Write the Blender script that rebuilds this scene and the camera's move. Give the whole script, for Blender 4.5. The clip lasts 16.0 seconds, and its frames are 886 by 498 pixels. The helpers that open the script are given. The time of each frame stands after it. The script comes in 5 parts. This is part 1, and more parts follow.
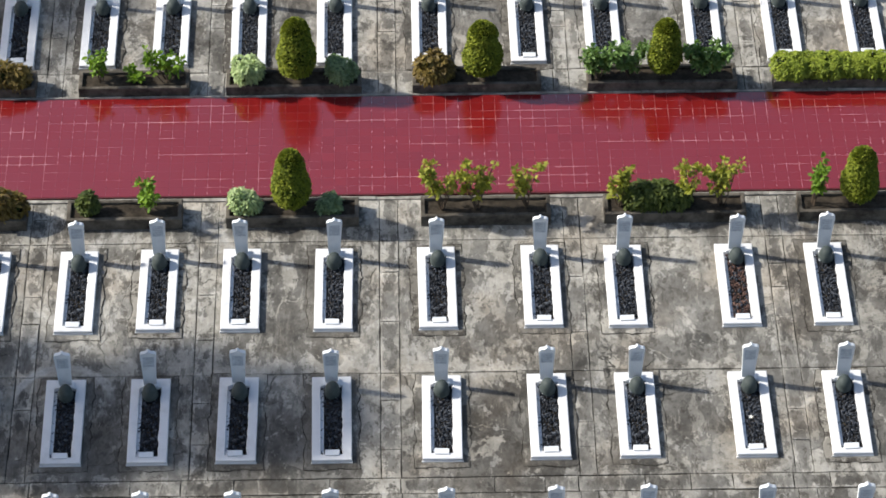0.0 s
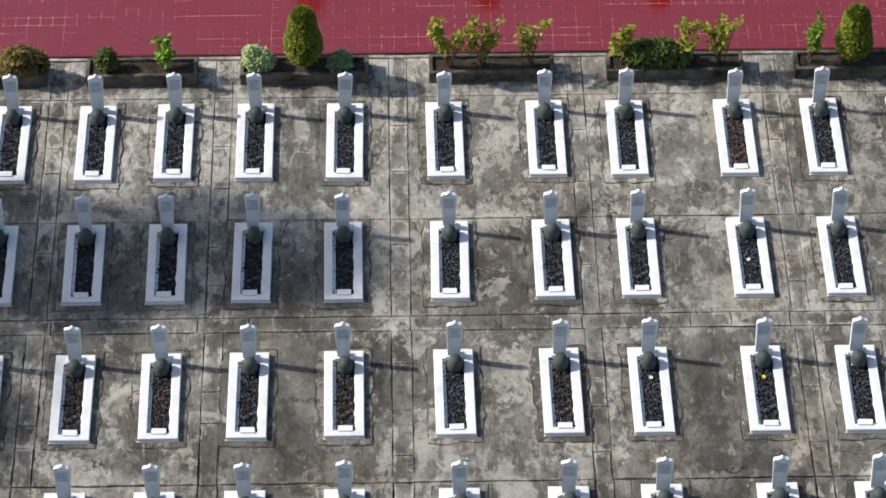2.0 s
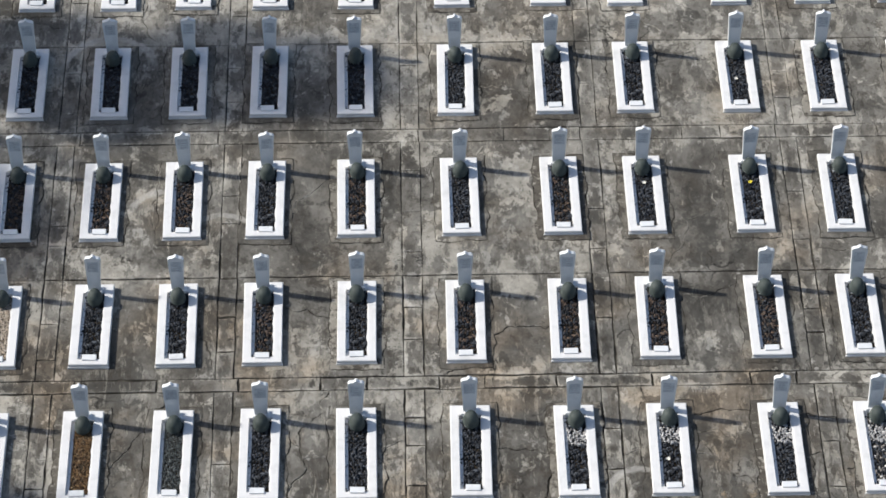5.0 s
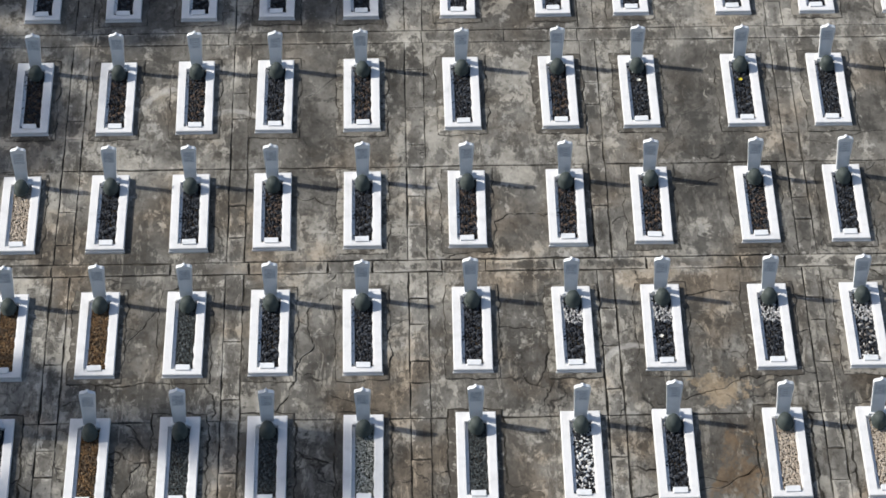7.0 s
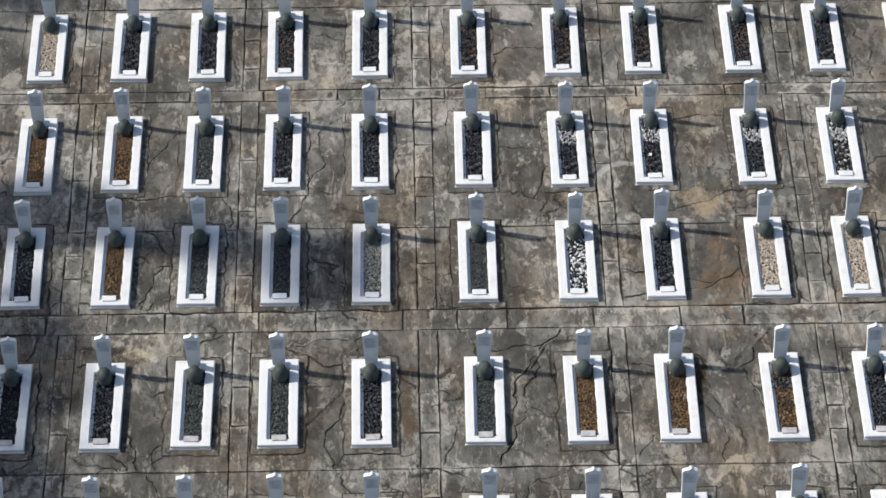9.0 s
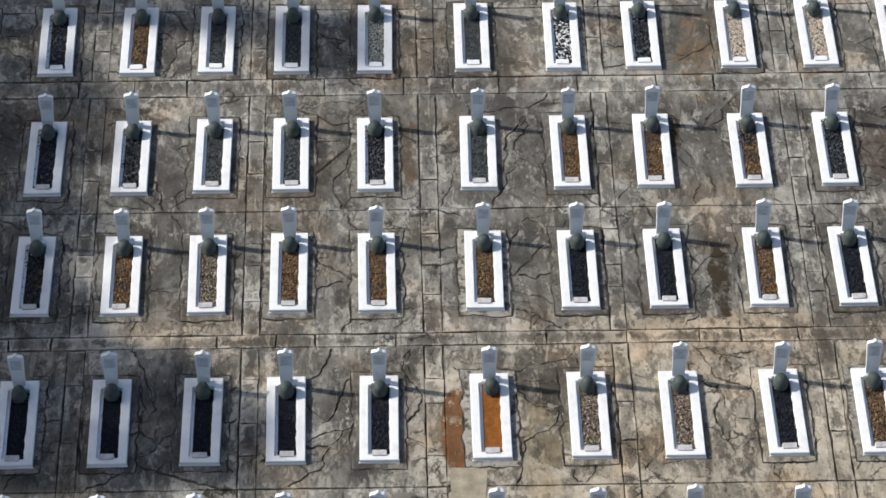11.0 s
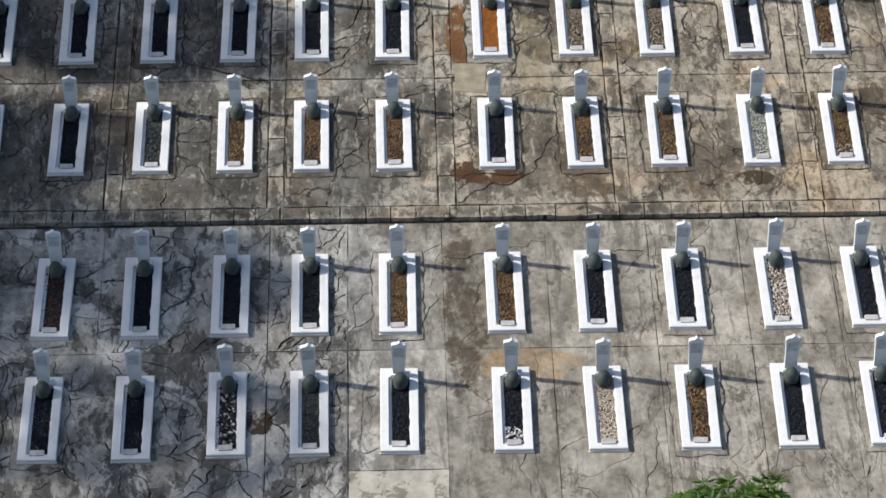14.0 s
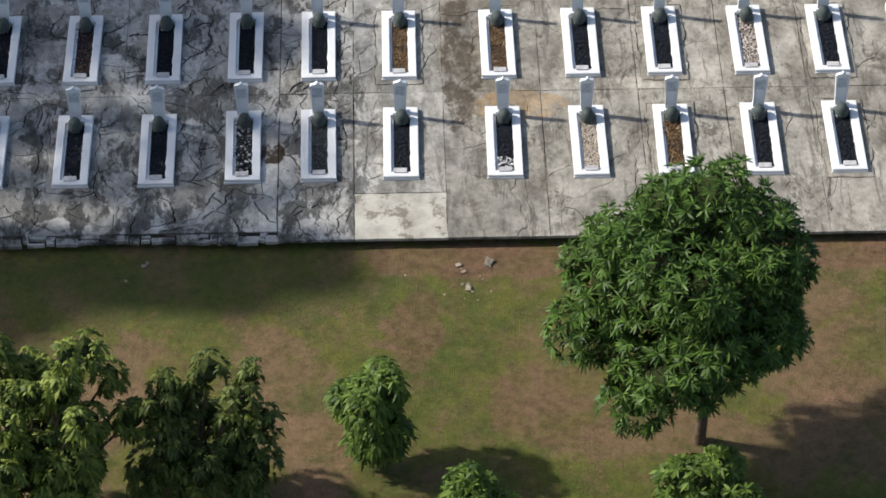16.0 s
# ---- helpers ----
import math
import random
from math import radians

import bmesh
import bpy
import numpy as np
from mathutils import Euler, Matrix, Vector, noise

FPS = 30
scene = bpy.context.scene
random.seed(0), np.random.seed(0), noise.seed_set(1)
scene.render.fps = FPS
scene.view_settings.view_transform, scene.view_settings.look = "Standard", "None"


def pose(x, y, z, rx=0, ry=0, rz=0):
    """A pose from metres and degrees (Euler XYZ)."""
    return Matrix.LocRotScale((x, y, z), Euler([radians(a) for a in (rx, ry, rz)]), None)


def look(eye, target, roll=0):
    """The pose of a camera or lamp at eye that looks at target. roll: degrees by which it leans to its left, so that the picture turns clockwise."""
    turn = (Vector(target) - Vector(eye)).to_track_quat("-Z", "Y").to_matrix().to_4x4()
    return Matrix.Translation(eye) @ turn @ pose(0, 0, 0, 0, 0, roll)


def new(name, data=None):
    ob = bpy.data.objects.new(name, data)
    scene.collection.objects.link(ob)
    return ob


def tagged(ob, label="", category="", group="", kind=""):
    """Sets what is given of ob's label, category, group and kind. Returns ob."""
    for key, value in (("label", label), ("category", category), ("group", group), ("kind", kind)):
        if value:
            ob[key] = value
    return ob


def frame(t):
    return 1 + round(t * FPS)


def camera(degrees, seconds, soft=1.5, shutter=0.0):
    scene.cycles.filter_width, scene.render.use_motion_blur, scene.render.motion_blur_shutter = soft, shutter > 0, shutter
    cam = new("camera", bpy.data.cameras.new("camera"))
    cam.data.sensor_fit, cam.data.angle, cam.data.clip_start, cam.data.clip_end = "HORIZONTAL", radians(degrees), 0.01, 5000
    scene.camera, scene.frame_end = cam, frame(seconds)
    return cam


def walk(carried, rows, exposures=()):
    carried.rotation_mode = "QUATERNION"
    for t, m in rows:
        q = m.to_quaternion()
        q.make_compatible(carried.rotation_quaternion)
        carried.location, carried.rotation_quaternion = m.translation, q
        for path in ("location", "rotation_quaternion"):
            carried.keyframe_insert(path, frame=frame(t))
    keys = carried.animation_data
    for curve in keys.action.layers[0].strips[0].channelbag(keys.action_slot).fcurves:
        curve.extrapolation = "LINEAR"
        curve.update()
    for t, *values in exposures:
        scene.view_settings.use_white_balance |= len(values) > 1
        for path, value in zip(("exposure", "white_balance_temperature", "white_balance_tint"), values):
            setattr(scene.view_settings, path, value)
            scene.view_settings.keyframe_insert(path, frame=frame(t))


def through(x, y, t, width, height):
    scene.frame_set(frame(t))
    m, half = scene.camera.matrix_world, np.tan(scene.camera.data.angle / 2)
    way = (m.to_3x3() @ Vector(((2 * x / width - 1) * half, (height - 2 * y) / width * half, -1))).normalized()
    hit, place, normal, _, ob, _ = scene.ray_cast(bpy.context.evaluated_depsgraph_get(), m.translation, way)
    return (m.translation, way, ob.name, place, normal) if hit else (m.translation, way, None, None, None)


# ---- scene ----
cam = camera(17.15, 16.0, soft=1.7)
PATH = [
    (0, (-0.105, 0.381, 35.834), (0.595, 27.849, 6.764), 0.34),
    (0.5, (-0.149, -0.104, 35.741), (0.552, 27.300, 6.612), 0.36),
    (1, (-0.186, -0.691, 35.625), (0.505, 26.669, 6.454), 0.36),
    (1.5, (-0.255, -1.468, 35.523), (0.452, 25.857, 6.320), 0.38),
    (2, (-0.317, -2.360, 35.467), (0.402, 24.955, 6.255), 0.40),
    (2.5, (-0.372, -3.244, 35.423), (0.357, 24.087, 6.225), 0.43),
    (3, (-0.410, -4.083, 35.391), (0.297, 23.271, 6.215), 0.39),
    (3.5, (-0.430, -4.867, 35.390), (0.265, 22.522, 6.246), 0.32),
    (4, (-0.438, -5.569, 35.404), (0.249, 21.817, 6.258), 0.30),
    (6.5, (-0.446, -8.713, 35.561), (0.166, 18.649, 6.389), 0.11),
    (7, (-0.455, -9.502, 35.602), (0.140, 17.890, 6.459), 0.07),
    (7.5, (-0.462, -10.416, 35.644), (0.104, 17.008, 6.530), 0.01),
    (8, (-0.496, -11.474, 35.680), (0.064, 15.971, 6.585), -0.04),
    (8.5, (-0.542, -12.724, 35.704), (0.028, 14.768, 6.654), 0.01),
    (9, (-0.605, -14.164, 35.706), (-0.001, 13.397, 6.723), 0.04),
    (11.5, (-0.988, -22.562, 35.982), (-0.201, 5.368, 7.359), 0.36),
    (12, (-1.068, -24.289, 36.034), (-0.278, 3.683, 7.452), 0.34),
    (12.5, (-1.120, -26.052, 36.089), (-0.340, 1.977, 7.562), 0.33),
    (13, (-1.159, -27.782, 36.120), (-0.386, 0.284, 7.630), 0.31),
    (13.5, (-1.201, -29.499, 36.134), (-0.431, -1.417, 7.659), 0.29),
    (14, (-1.224, -31.163, 36.144), (-0.461, -3.095, 7.655), 0.25),
    (14.5, (-1.236, -32.779, 36.161), (-0.478, -4.742, 7.642), 0.22),
    (15, (-1.259, -34.452, 36.185), (-0.528, -6.433, 7.648), 0.11),
    (15.5, (-1.300, -36.085, 36.199), (-0.557, -8.080, 7.649), 0.15),
    (16, (-1.348, -37.596, 36.186), (-0.579, -9.529, 7.697), 0.15),
]
EXPOSURES = [(0.0, 0.64), (2.0, 0.49), (3.5, 0.39), (7.0, 0.38), (9.0, 0.40), (12.0, 0.48), (14.0, 0.43), (14.5, 0.43), (16.0, 0.60)]
walk(cam, [(t, look(eye, target, roll)) for t, eye, target, roll in PATH], EXPOSURES)

# ---- light ----
SUN_FROM = Vector((-0.978, 0.209, 0.0)).normalized()
ELEV = radians(37)
world = bpy.data.worlds.new("sky")
scene.world = world
world.use_nodes = True
wt = world.node_tree
sky = wt.nodes.new("ShaderNodeTexSky")
sky.sky_type, sky.sun_disc = "NISHITA", False
sky.sun_elevation, sky.sun_rotation = ELEV, math.atan2(SUN_FROM.x, SUN_FROM.y) % (2 * math.pi)
sky.air_density, sky.dust_density = 1.0, 1.8
wt.links.new(sky.outputs["Color"], wt.nodes["Background"].inputs["Color"])
wt.nodes["Background"].inputs["Strength"].default_value = 0.13
sun_data = bpy.data.lights.new("sun", "SUN")
sun_data.energy, sun_data.angle, sun_data.color = 5.0, radians(2.0), (1.0, 0.965, 0.905)
sun = new("sun", sun_data)
toward = Vector((SUN_FROM.x * math.cos(ELEV), SUN_FROM.y * math.cos(ELEV), math.sin(ELEV)))
sun.matrix_world = look(toward * 80, (0, 0, 0))

# ---- helpers of this scene ----
rng = random.Random(7)


def part(name, bm, material, parent=None, label="", smooth=False):
    """One mesh object from a bmesh, under its thing."""
    me = bpy.data.meshes.new(name)
    bm.to_mesh(me)
    bm.free()
    return mesh_part(name, me, material, parent, label, smooth)


def mesh_part(name, me, material, parent=None, label="", smooth=False):
    if smooth:
        me.polygons.foreach_set("use_smooth", [True] * len(me.polygons))
    if material and not me.materials:
        me.materials.append(material)
    ob = new(name, me)
    if parent:
        ob.parent = parent
    return tagged(ob, label)


def shared(name, me, material, parent, m):
    """A piece on a mesh that alike pieces share; its material sits on the object."""
    if not me.materials:
        me.materials.append(None)
    ob = new(name, me)
    ob.parent = parent
    ob.matrix_basis = m
    ob.material_slots[0].link = "OBJECT"
    ob.material_slots[0].material = material
    return ob


def empty(name, place=(0, 0, 0), turn=0.0):
    ob = new(name)
    ob.empty_display_size = 0.1
    ob.matrix_basis = pose(*place, 0, 0, turn)
    return ob


def box(bm, x0, x1, y0, y1, z0, z1, bevel=0.0):
    made = bmesh.ops.create_cube(bm, size=1.0)["verts"]
    for v in made:
        v.co = Vector(((x0, x1)[v.co.x > 0], (y0, y1)[v.co.y > 0], (z0, z1)[v.co.z > 0]))
    if bevel:
        edges = list({e for v in made for e in v.link_edges})
        bmesh.ops.bevel(bm, geom=edges, offset=bevel, segments=2, profile=0.6, affect="EDGES")


def raw_mesh(name, verts, faces):
    me = bpy.data.meshes.new(name)
    me.from_pydata(verts, [], faces)
    me.update()
    return me


# ---- materials ----
class Nodes:
    """A short hand for building one material."""

    def __init__(self, name, rough=0.8, spec=0.3, metal=0.0):
        self.mat = bpy.data.materials.new(name)
        self.mat.use_nodes = True
        self.t = self.mat.node_tree
        self.b = self.t.nodes["Principled BSDF"]
        self.b.inputs["Roughness"].default_value = rough
        self.b.inputs["Specular IOR Level"].default_value = spec
        self.b.inputs["Metallic"].default_value = metal
        self.place = self.t.nodes.new("ShaderNodeNewGeometry").outputs["Position"]

    def link(self, a, b):
        if isinstance(a, (int, float)):
            b.default_value = a
        elif isinstance(a, tuple):
            b.default_value = (*a, 1.0) if len(b.default_value) == 4 and len(a) == 3 else a
        else:
            self.t.links.new(a, b)

    def mapped(self, scale=(1, 1, 1), move=(0, 0, 0), turn=0.0, source=None):
        n = self.t.nodes.new("ShaderNodeMapping")
        n.inputs["Scale"].default_value, n.inputs["Location"].default_value = scale, move
        n.inputs["Rotation"].default_value = (0, 0, radians(turn))
        self.link(source or self.place, n.inputs["Vector"])
        return n.outputs["Vector"]

    def noise(self, scale, detail=4.0, rough=0.55, source=None, warp=0.0):
        n = self.t.nodes.new("ShaderNodeTexNoise")
        n.inputs["Scale"].default_value, n.inputs["Detail"].default_value = scale, detail
        n.inputs["Roughness"].default_value, n.inputs["Distortion"].default_value = rough, warp
        self.link(source or self.place, n.inputs["Vector"])
        return n.outputs["Fac"]

    def voronoi(self, scale, feature="F1", source=None, out="Distance"):
        n = self.t.nodes.new("ShaderNodeTexVoronoi")
        n.feature = feature
        n.inputs["Scale"].default_value = scale
        self.link(source or self.place, n.inputs["Vector"])
        return n.outputs[out]

    def ramp(self, fac, *stops):
        n = self.t.nodes.new("ShaderNodeValToRGB")
        n.color_ramp.interpolation = "LINEAR"
        while len(n.color_ramp.elements) < len(stops):
            n.color_ramp.elements.new(0.5)
        for e, (p, c) in zip(n.color_ramp.elements, stops):
            e.position = p
            e.color = (*c, 1) if isinstance(c, tuple) else (c, c, c, 1)
        self.link(fac, n.inputs["Fac"])
        return n.outputs["Color"]

    def span(self, v, a, b, lo=0.0, hi=1.0):
        n = self.t.nodes.new("ShaderNodeMapRange")
        n.interpolation_type = "SMOOTHSTEP"
        self.link(v, n.inputs["Value"])
        for k, x in zip(("From Min", "From Max", "To Min", "To Max"), (a, b, lo, hi)):
            n.inputs[k].default_value = x
        return n.outputs["Result"]

    def math(self, op, a, b=0.0):
        n = self.t.nodes.new("ShaderNodeMath")
        n.operation = op
        self.link(a, n.inputs[0])
        self.link(b, n.inputs[1])
        return n.outputs[0]

    def mix(self, fac, a, b, how="MIX"):
        n = self.t.nodes.new("ShaderNodeMix")
        n.data_type, n.blend_type = "RGBA", how
        self.link(fac, n.inputs[0])
        self.link(a, n.inputs[6])
        self.link(b, n.inputs[7])
        return n.outputs[2]

    def axis(self, k):
        n = self.t.nodes.new("ShaderNodeSeparateXYZ")
        self.link(self.place, n.inputs[0])
        return n.outputs[k]

    def any_piece(self):
        return self.t.nodes.new("ShaderNodeObjectInfo").outputs["Random"]

    def any_island(self):
        return self.t.nodes.new("ShaderNodeNewGeometry").outputs["Random Per Island"]

    def spot(self, x, y, rx, ry, ragged=0.5, source=None):
        """A stain of its own shape at a place: 1 inside, 0 outside."""
        m = self.t.nodes.new("ShaderNodeVectorMath")
        m.operation = "MULTIPLY_ADD"
        m.inputs[1].default_value, m.inputs[2].default_value = (1 / rx, 1 / ry, 0), (-x / rx, -y / ry, 0)
        self.link(self.place, m.inputs[0])
        d = self.t.nodes.new("ShaderNodeVectorMath")
        d.operation = "LENGTH"
        self.link(m.outputs[0], d.inputs[0])
        v = self.math("ADD", d.outputs["Value"], self.math("MULTIPLY", self.math("SUBTRACT", self.ragged, 0.5), ragged * 2))
        return self.span(v, 1.05, 0.9)

    def done(self, color, rough=None, bump=None, strength=0.4, distance=0.01):
        self.link(color, self.b.inputs["Base Color"])
        if rough is not None:
            self.link(rough, self.b.inputs["Roughness"])
        if bump is not None:
            n = self.t.nodes.new("ShaderNodeBump")
            n.inputs["Strength"].default_value, n.inputs["Distance"].default_value = strength, distance
            self.link(bump, n.inputs["Height"])
            self.link(n.outputs["Normal"], self.b.inputs["Normal"])
        return self.mat


def concrete_material(name, tone=1.0, pale=0.0):
    """Weathered cement screed: dark algae film, pale worn patches, cracks and a few stains."""
    n = Nodes(name, 0.9, 0.15)
    along = n.mapped((1.0, 0.72, 1.0))
    n.ragged = n.noise(2.6, 8, 0.68)
    big = n.noise(0.30, 3, 0.5, warp=0.4)
    lean = n.math("MULTIPLY", n.math("SUBTRACT", big, 0.5), 0.30)
    rub = n.t.nodes.new("ShaderNodeAttribute")
    rub.attribute_name = "rubbed_edge"
    rub = n.math("MULTIPLY", n.math("POWER", rub.outputs["Fac"], 1.5), 0.085)
    lean = n.math("ADD", lean, n.math("SUBTRACT", rub, 0.022))
    lean = n.math("ADD", lean, n.span(n.axis(1), 29.0, 33.5, 0.0, 0.035))
    # old mould, plus tree shade painted in, along the west of the middle rows
    mould_shade = n.math("ADD", n.axis(0), n.math("MULTIPLY", n.math("SUBTRACT", n.noise(0.4, 4, 0.6), 0.5), 5.0))
    mould_shade = n.math("MULTIPLY", n.span(mould_shade, -2.6, -5.4), n.math("MULTIPLY", n.span(n.axis(1), 11.6, 10.2), n.span(n.axis(1), 5.0, 7.5)))
    lean = n.math("SUBTRACT", lean, n.math("MULTIPLY", mould_shade, 0.04))
    # paler and warmer towards the east: a sunlit tone painted into the concrete
    sun_tone = n.math("ADD", n.axis(0), n.math("MULTIPLY", n.math("SUBTRACT", n.noise(0.35, 4, 0.6), 0.5), 6.0))
    sun_tone = n.math("MULTIPLY", n.math("MULTIPLY", n.span(sun_tone, -2.5, 1.5), n.span(n.axis(1), 13.8, 10.6)), n.span(n.axis(1), 4.9, 5.3))
    lean = n.math("ADD", lean, n.math("MULTIPLY", sun_tone, 0.045))
    mid = n.noise(0.95, 10, 0.70, along, 0.3)
    fine = n.noise(9.0, 6, 0.65)
    grain = n.noise(60.0, 2, 0.5)
    col = n.ramp(n.math("ADD", mid, n.math("MULTIPLY", lean, 0.6)), (0.32, (0.040, 0.037, 0.032)), (0.45, (0.082, 0.077, 0.067)), (0.55, (0.122, 0.116, 0.102)), (0.70, (0.200, 0.190, 0.168)))
    worn = n.math("ADD", n.noise(1.2, 12, 0.72, n.mapped((1, 0.75, 1), (31, 7, 0)), 0.25), lean)
    col = n.mix(n.math("MULTIPLY", n.span(worn, 0.562, 0.582), 0.66), col, n.ramp(n.noise(3.1, 6), (0.35, (0.215, 0.200, 0.168)), (0.6, (0.340, 0.322, 0.278))))
    film = n.math("SUBTRACT", n.noise(1.05, 11, 0.70, n.mapped((1.1, 0.8, 1), (5, 53, 0)), 0.3), n.math("MULTIPLY", lean, 0.8))
    col = n.mix(n.math("MULTIPLY", n.span(film, 0.560, 0.585), 0.66), col, (0.034, 0.033, 0.029))
    spots = n.noise(4.2, 9, 0.72, n.mapped((1, 0.7, 1), (91, 17, 0)))
    col = n.mix(n.math("MULTIPLY", n.span(spots, 0.592, 0.608), 0.6), col, (0.045, 0.041, 0.034))
    chalk = n.noise(3.4, 9, 0.72, n.mapped((1, 0.6, 1), (-41, 67, 0)))
    col = n.mix(n.math("MULTIPLY", n.span(n.math("ADD", chalk, n.math("MULTIPLY", lean, 0.8)), 0.60, 0.618), 0.55), col, (0.300, 0.290, 0.262))
    run = n.noise(3.0, 8, 0.70, n.mapped((1.3, 0.42, 1), (12, -35, 0)))
    col = n.mix(n.math("MULTIPLY", n.span(n.math("ADD", run, n.math("MULTIPLY", lean, 0.8)), 0.58, 0.60), 0.45), col, (0.260, 0.246, 0.212))
    grime = n.noise(2.7, 8, 0.70, n.mapped((1.4, 0.45, 1), (-72, 15, 0)))
    col = n.mix(n.math("MULTIPLY", n.span(grime, 0.56, 0.585), 0.55), col, (0.050, 0.046, 0.039))
    weather = n.span(n.axis(1), 27.0, 21.0, 0.25, 1.0)
    drip = n.noise(1.9, 10, 0.76, n.mapped((1.9, 0.42, 1), (44, 19, 0)), 0.5)
    col = n.mix(n.math("MULTIPLY", n.math("MULTIPLY", n.span(drip, 0.550, 0.580), weather), 0.46), col, (0.046, 0.038, 0.029))
    bare = n.noise(2.3, 10, 0.76, n.mapped((1.9, 0.5, 1), (-64, 37, 0)), 0.5)
    col = n.mix(n.math("MULTIPLY", n.math("MULTIPLY", n.span(bare, 0.562, 0.584), weather), 0.55), col, (0.250, 0.235, 0.200))
    rust = n.noise(0.55, 5, 0.6, n.mapped((1, 1, 1), (-13, 29, 0)))
    col = n.mix(n.math("MULTIPLY", n.math("MULTIPLY", n.span(rust, 0.48, 0.66), n.span(n.axis(1), 22.0, 30.0, 1.0, 0.45)), 0.45), col, n.mix(1.0, col, (1.25, 0.95, 0.66), "MULTIPLY"))
    col = n.mix(n.math("MULTIPLY", sun_tone, 0.7), col, n.mix(1.0, col, (1.16, 1.05, 0.90), "MULTIPLY"))
    dirt = n.t.nodes.new("ShaderNodeAttribute")
    dirt.attribute_name = "crack_dirt"
    dirt = n.math("MULTIPLY", dirt.outputs["Fac"], n.span(n.noise(3.6, 6, 0.65, n.mapped((1, 1, 1), (33, 6, 0))), 0.36, 0.56))
    col = n.mix(n.math("MULTIPLY", dirt, 0.85), col, (0.026, 0.023, 0.019))
    # fine cracks
    wob = n.t.nodes.new("ShaderNodeVectorMath")
    wob.operation = "MULTIPLY_ADD"
    tex = n.t.nodes.new("ShaderNodeTexNoise")
    tex.inputs["Scale"].default_value, tex.inputs["Detail"].default_value = 1.5, 7
    n.link(n.place, tex.inputs["Vector"])
    n.link(tex.outputs["Color"], wob.inputs[0])
    wob.inputs[1].default_value = (1.1, 0.9, 0)
    n.link(n.place, wob.inputs[2])
    jag = n.t.nodes.new("ShaderNodeVectorMath")
    jag.operation = "MULTIPLY_ADD"
    tex = n.t.nodes.new("ShaderNodeTexNoise")
    tex.inputs["Scale"].default_value, tex.inputs["Detail"].default_value = 6.0, 4
    n.link(n.place, tex.inputs["Vector"])
    n.link(tex.outputs["Color"], jag.inputs[0])
    jag.inputs[1].default_value = (0.22, 0.22, 0)
    n.link(wob.outputs[0], jag.inputs[2])
    wob = jag
    thick = n.span(n.noise(2.3, 3, 0.5, n.mapped((1, 1, 1), (4, 71, 0))), 0.35, 0.65, 0.4, 1.9)
    crack = None
    for scale, shift, lo in ((1.35, (-19, 44, 0), 0.50),):
        cell = n.voronoi(scale, "DISTANCE_TO_EDGE", n.mapped((1.15, 0.85, 1), shift, 0, wob.outputs[0]))
        where = n.span(n.math("SUBTRACT", n.noise(0.55, 4, 0.6, n.mapped((1, 1, 1), shift)), n.span(n.axis(1), 19.0, 27.0, 0.0, 0.10)), lo, lo + 0.07)
        line = n.math("MULTIPLY", n.span(n.math("DIVIDE", cell, thick), 0.013 * scale + 0.005, 0.002), where)
        crack = line if crack is None else n.math("MAXIMUM", crack, line)
    col = n.mix(n.math("MULTIPLY", crack, 0.9), col, (0.016, 0.015, 0.013))
    chips = n.noise(5.0, 10, 0.76, n.mapped((1, 0.75, 1), (23, 8, 0)))
    broad = n.span(n.noise(0.6, 5, 0.6, n.mapped((1, 1, 1), (-7, 41, 0))), 0.42, 0.56)
    col = n.mix(n.math("MULTIPLY", n.math("MULTIPLY", n.span(chips, 0.53, 0.58), broad), 0.62), col, (0.038, 0.033, 0.026))
    if pale:
        col = n.mix(pale * 0.55, col, n.mix(n.span(n.noise(1.5, 10, 0.72, along, 0.3), 0.43, 0.55), (0.088, 0.080, 0.068), (0.370, 0.345, 0.295)))
        drip = n.noise(2.4, 8, 0.7, n.mapped((1.6, 0.4, 1), (27, 63, 0)))
        col = n.mix(n.math("MULTIPLY", n.span(drip, 0.545, 0.60), 0.6), col, (0.075, 0.062, 0.048))
        left = n.span(n.math("ADD", n.axis(0), n.math("MULTIPLY", n.noise(0.5, 4), 3.0)), 2.2, -1.2)
        tint = n.voronoi(1.7, "F1", n.mapped((1.3, 0.8, 1), (0, 0, 0), 0, wob.outputs[0]), "Color")
        sep = n.t.nodes.new("ShaderNodeSeparateColor")
        n.link(tint, sep.inputs[0])
        cream = n.ramp(n.noise(1.1, 9, 0.68, n.mapped((1, 0.8, 1), (17, 48, 0))), (0.36, (0.120, 0.106, 0.084)), (0.50, (0.262, 0.240, 0.198)), (0.64, (0.385, 0.360, 0.308)))
        col = n.mix(n.math("MULTIPLY", n.span(left, 1.0, 0.0), 0.50), col, cream)
        flake = n.noise(5.5, 10, 0.76, n.mapped((1, 0.8, 1), (3, 88, 0)))
        patchy = n.span(n.noise(0.7, 5, 0.6, n.mapped((1, 1, 1), (70, 41, 0))), 0.44, 0.58)
        col = n.mix(n.math("MULTIPLY", n.math("MULTIPLY", n.span(flake, 0.52, 0.58), patchy), 0.75), col, (0.062, 0.053, 0.040))
        streak = n.noise(2.2, 9, 0.74, n.mapped((2.2, 0.34, 1), (81, 14, 0)), 0.4)
        col = n.mix(n.math("MULTIPLY", n.span(streak, 0.55, 0.575), 0.6), col, (0.085, 0.076, 0.062))
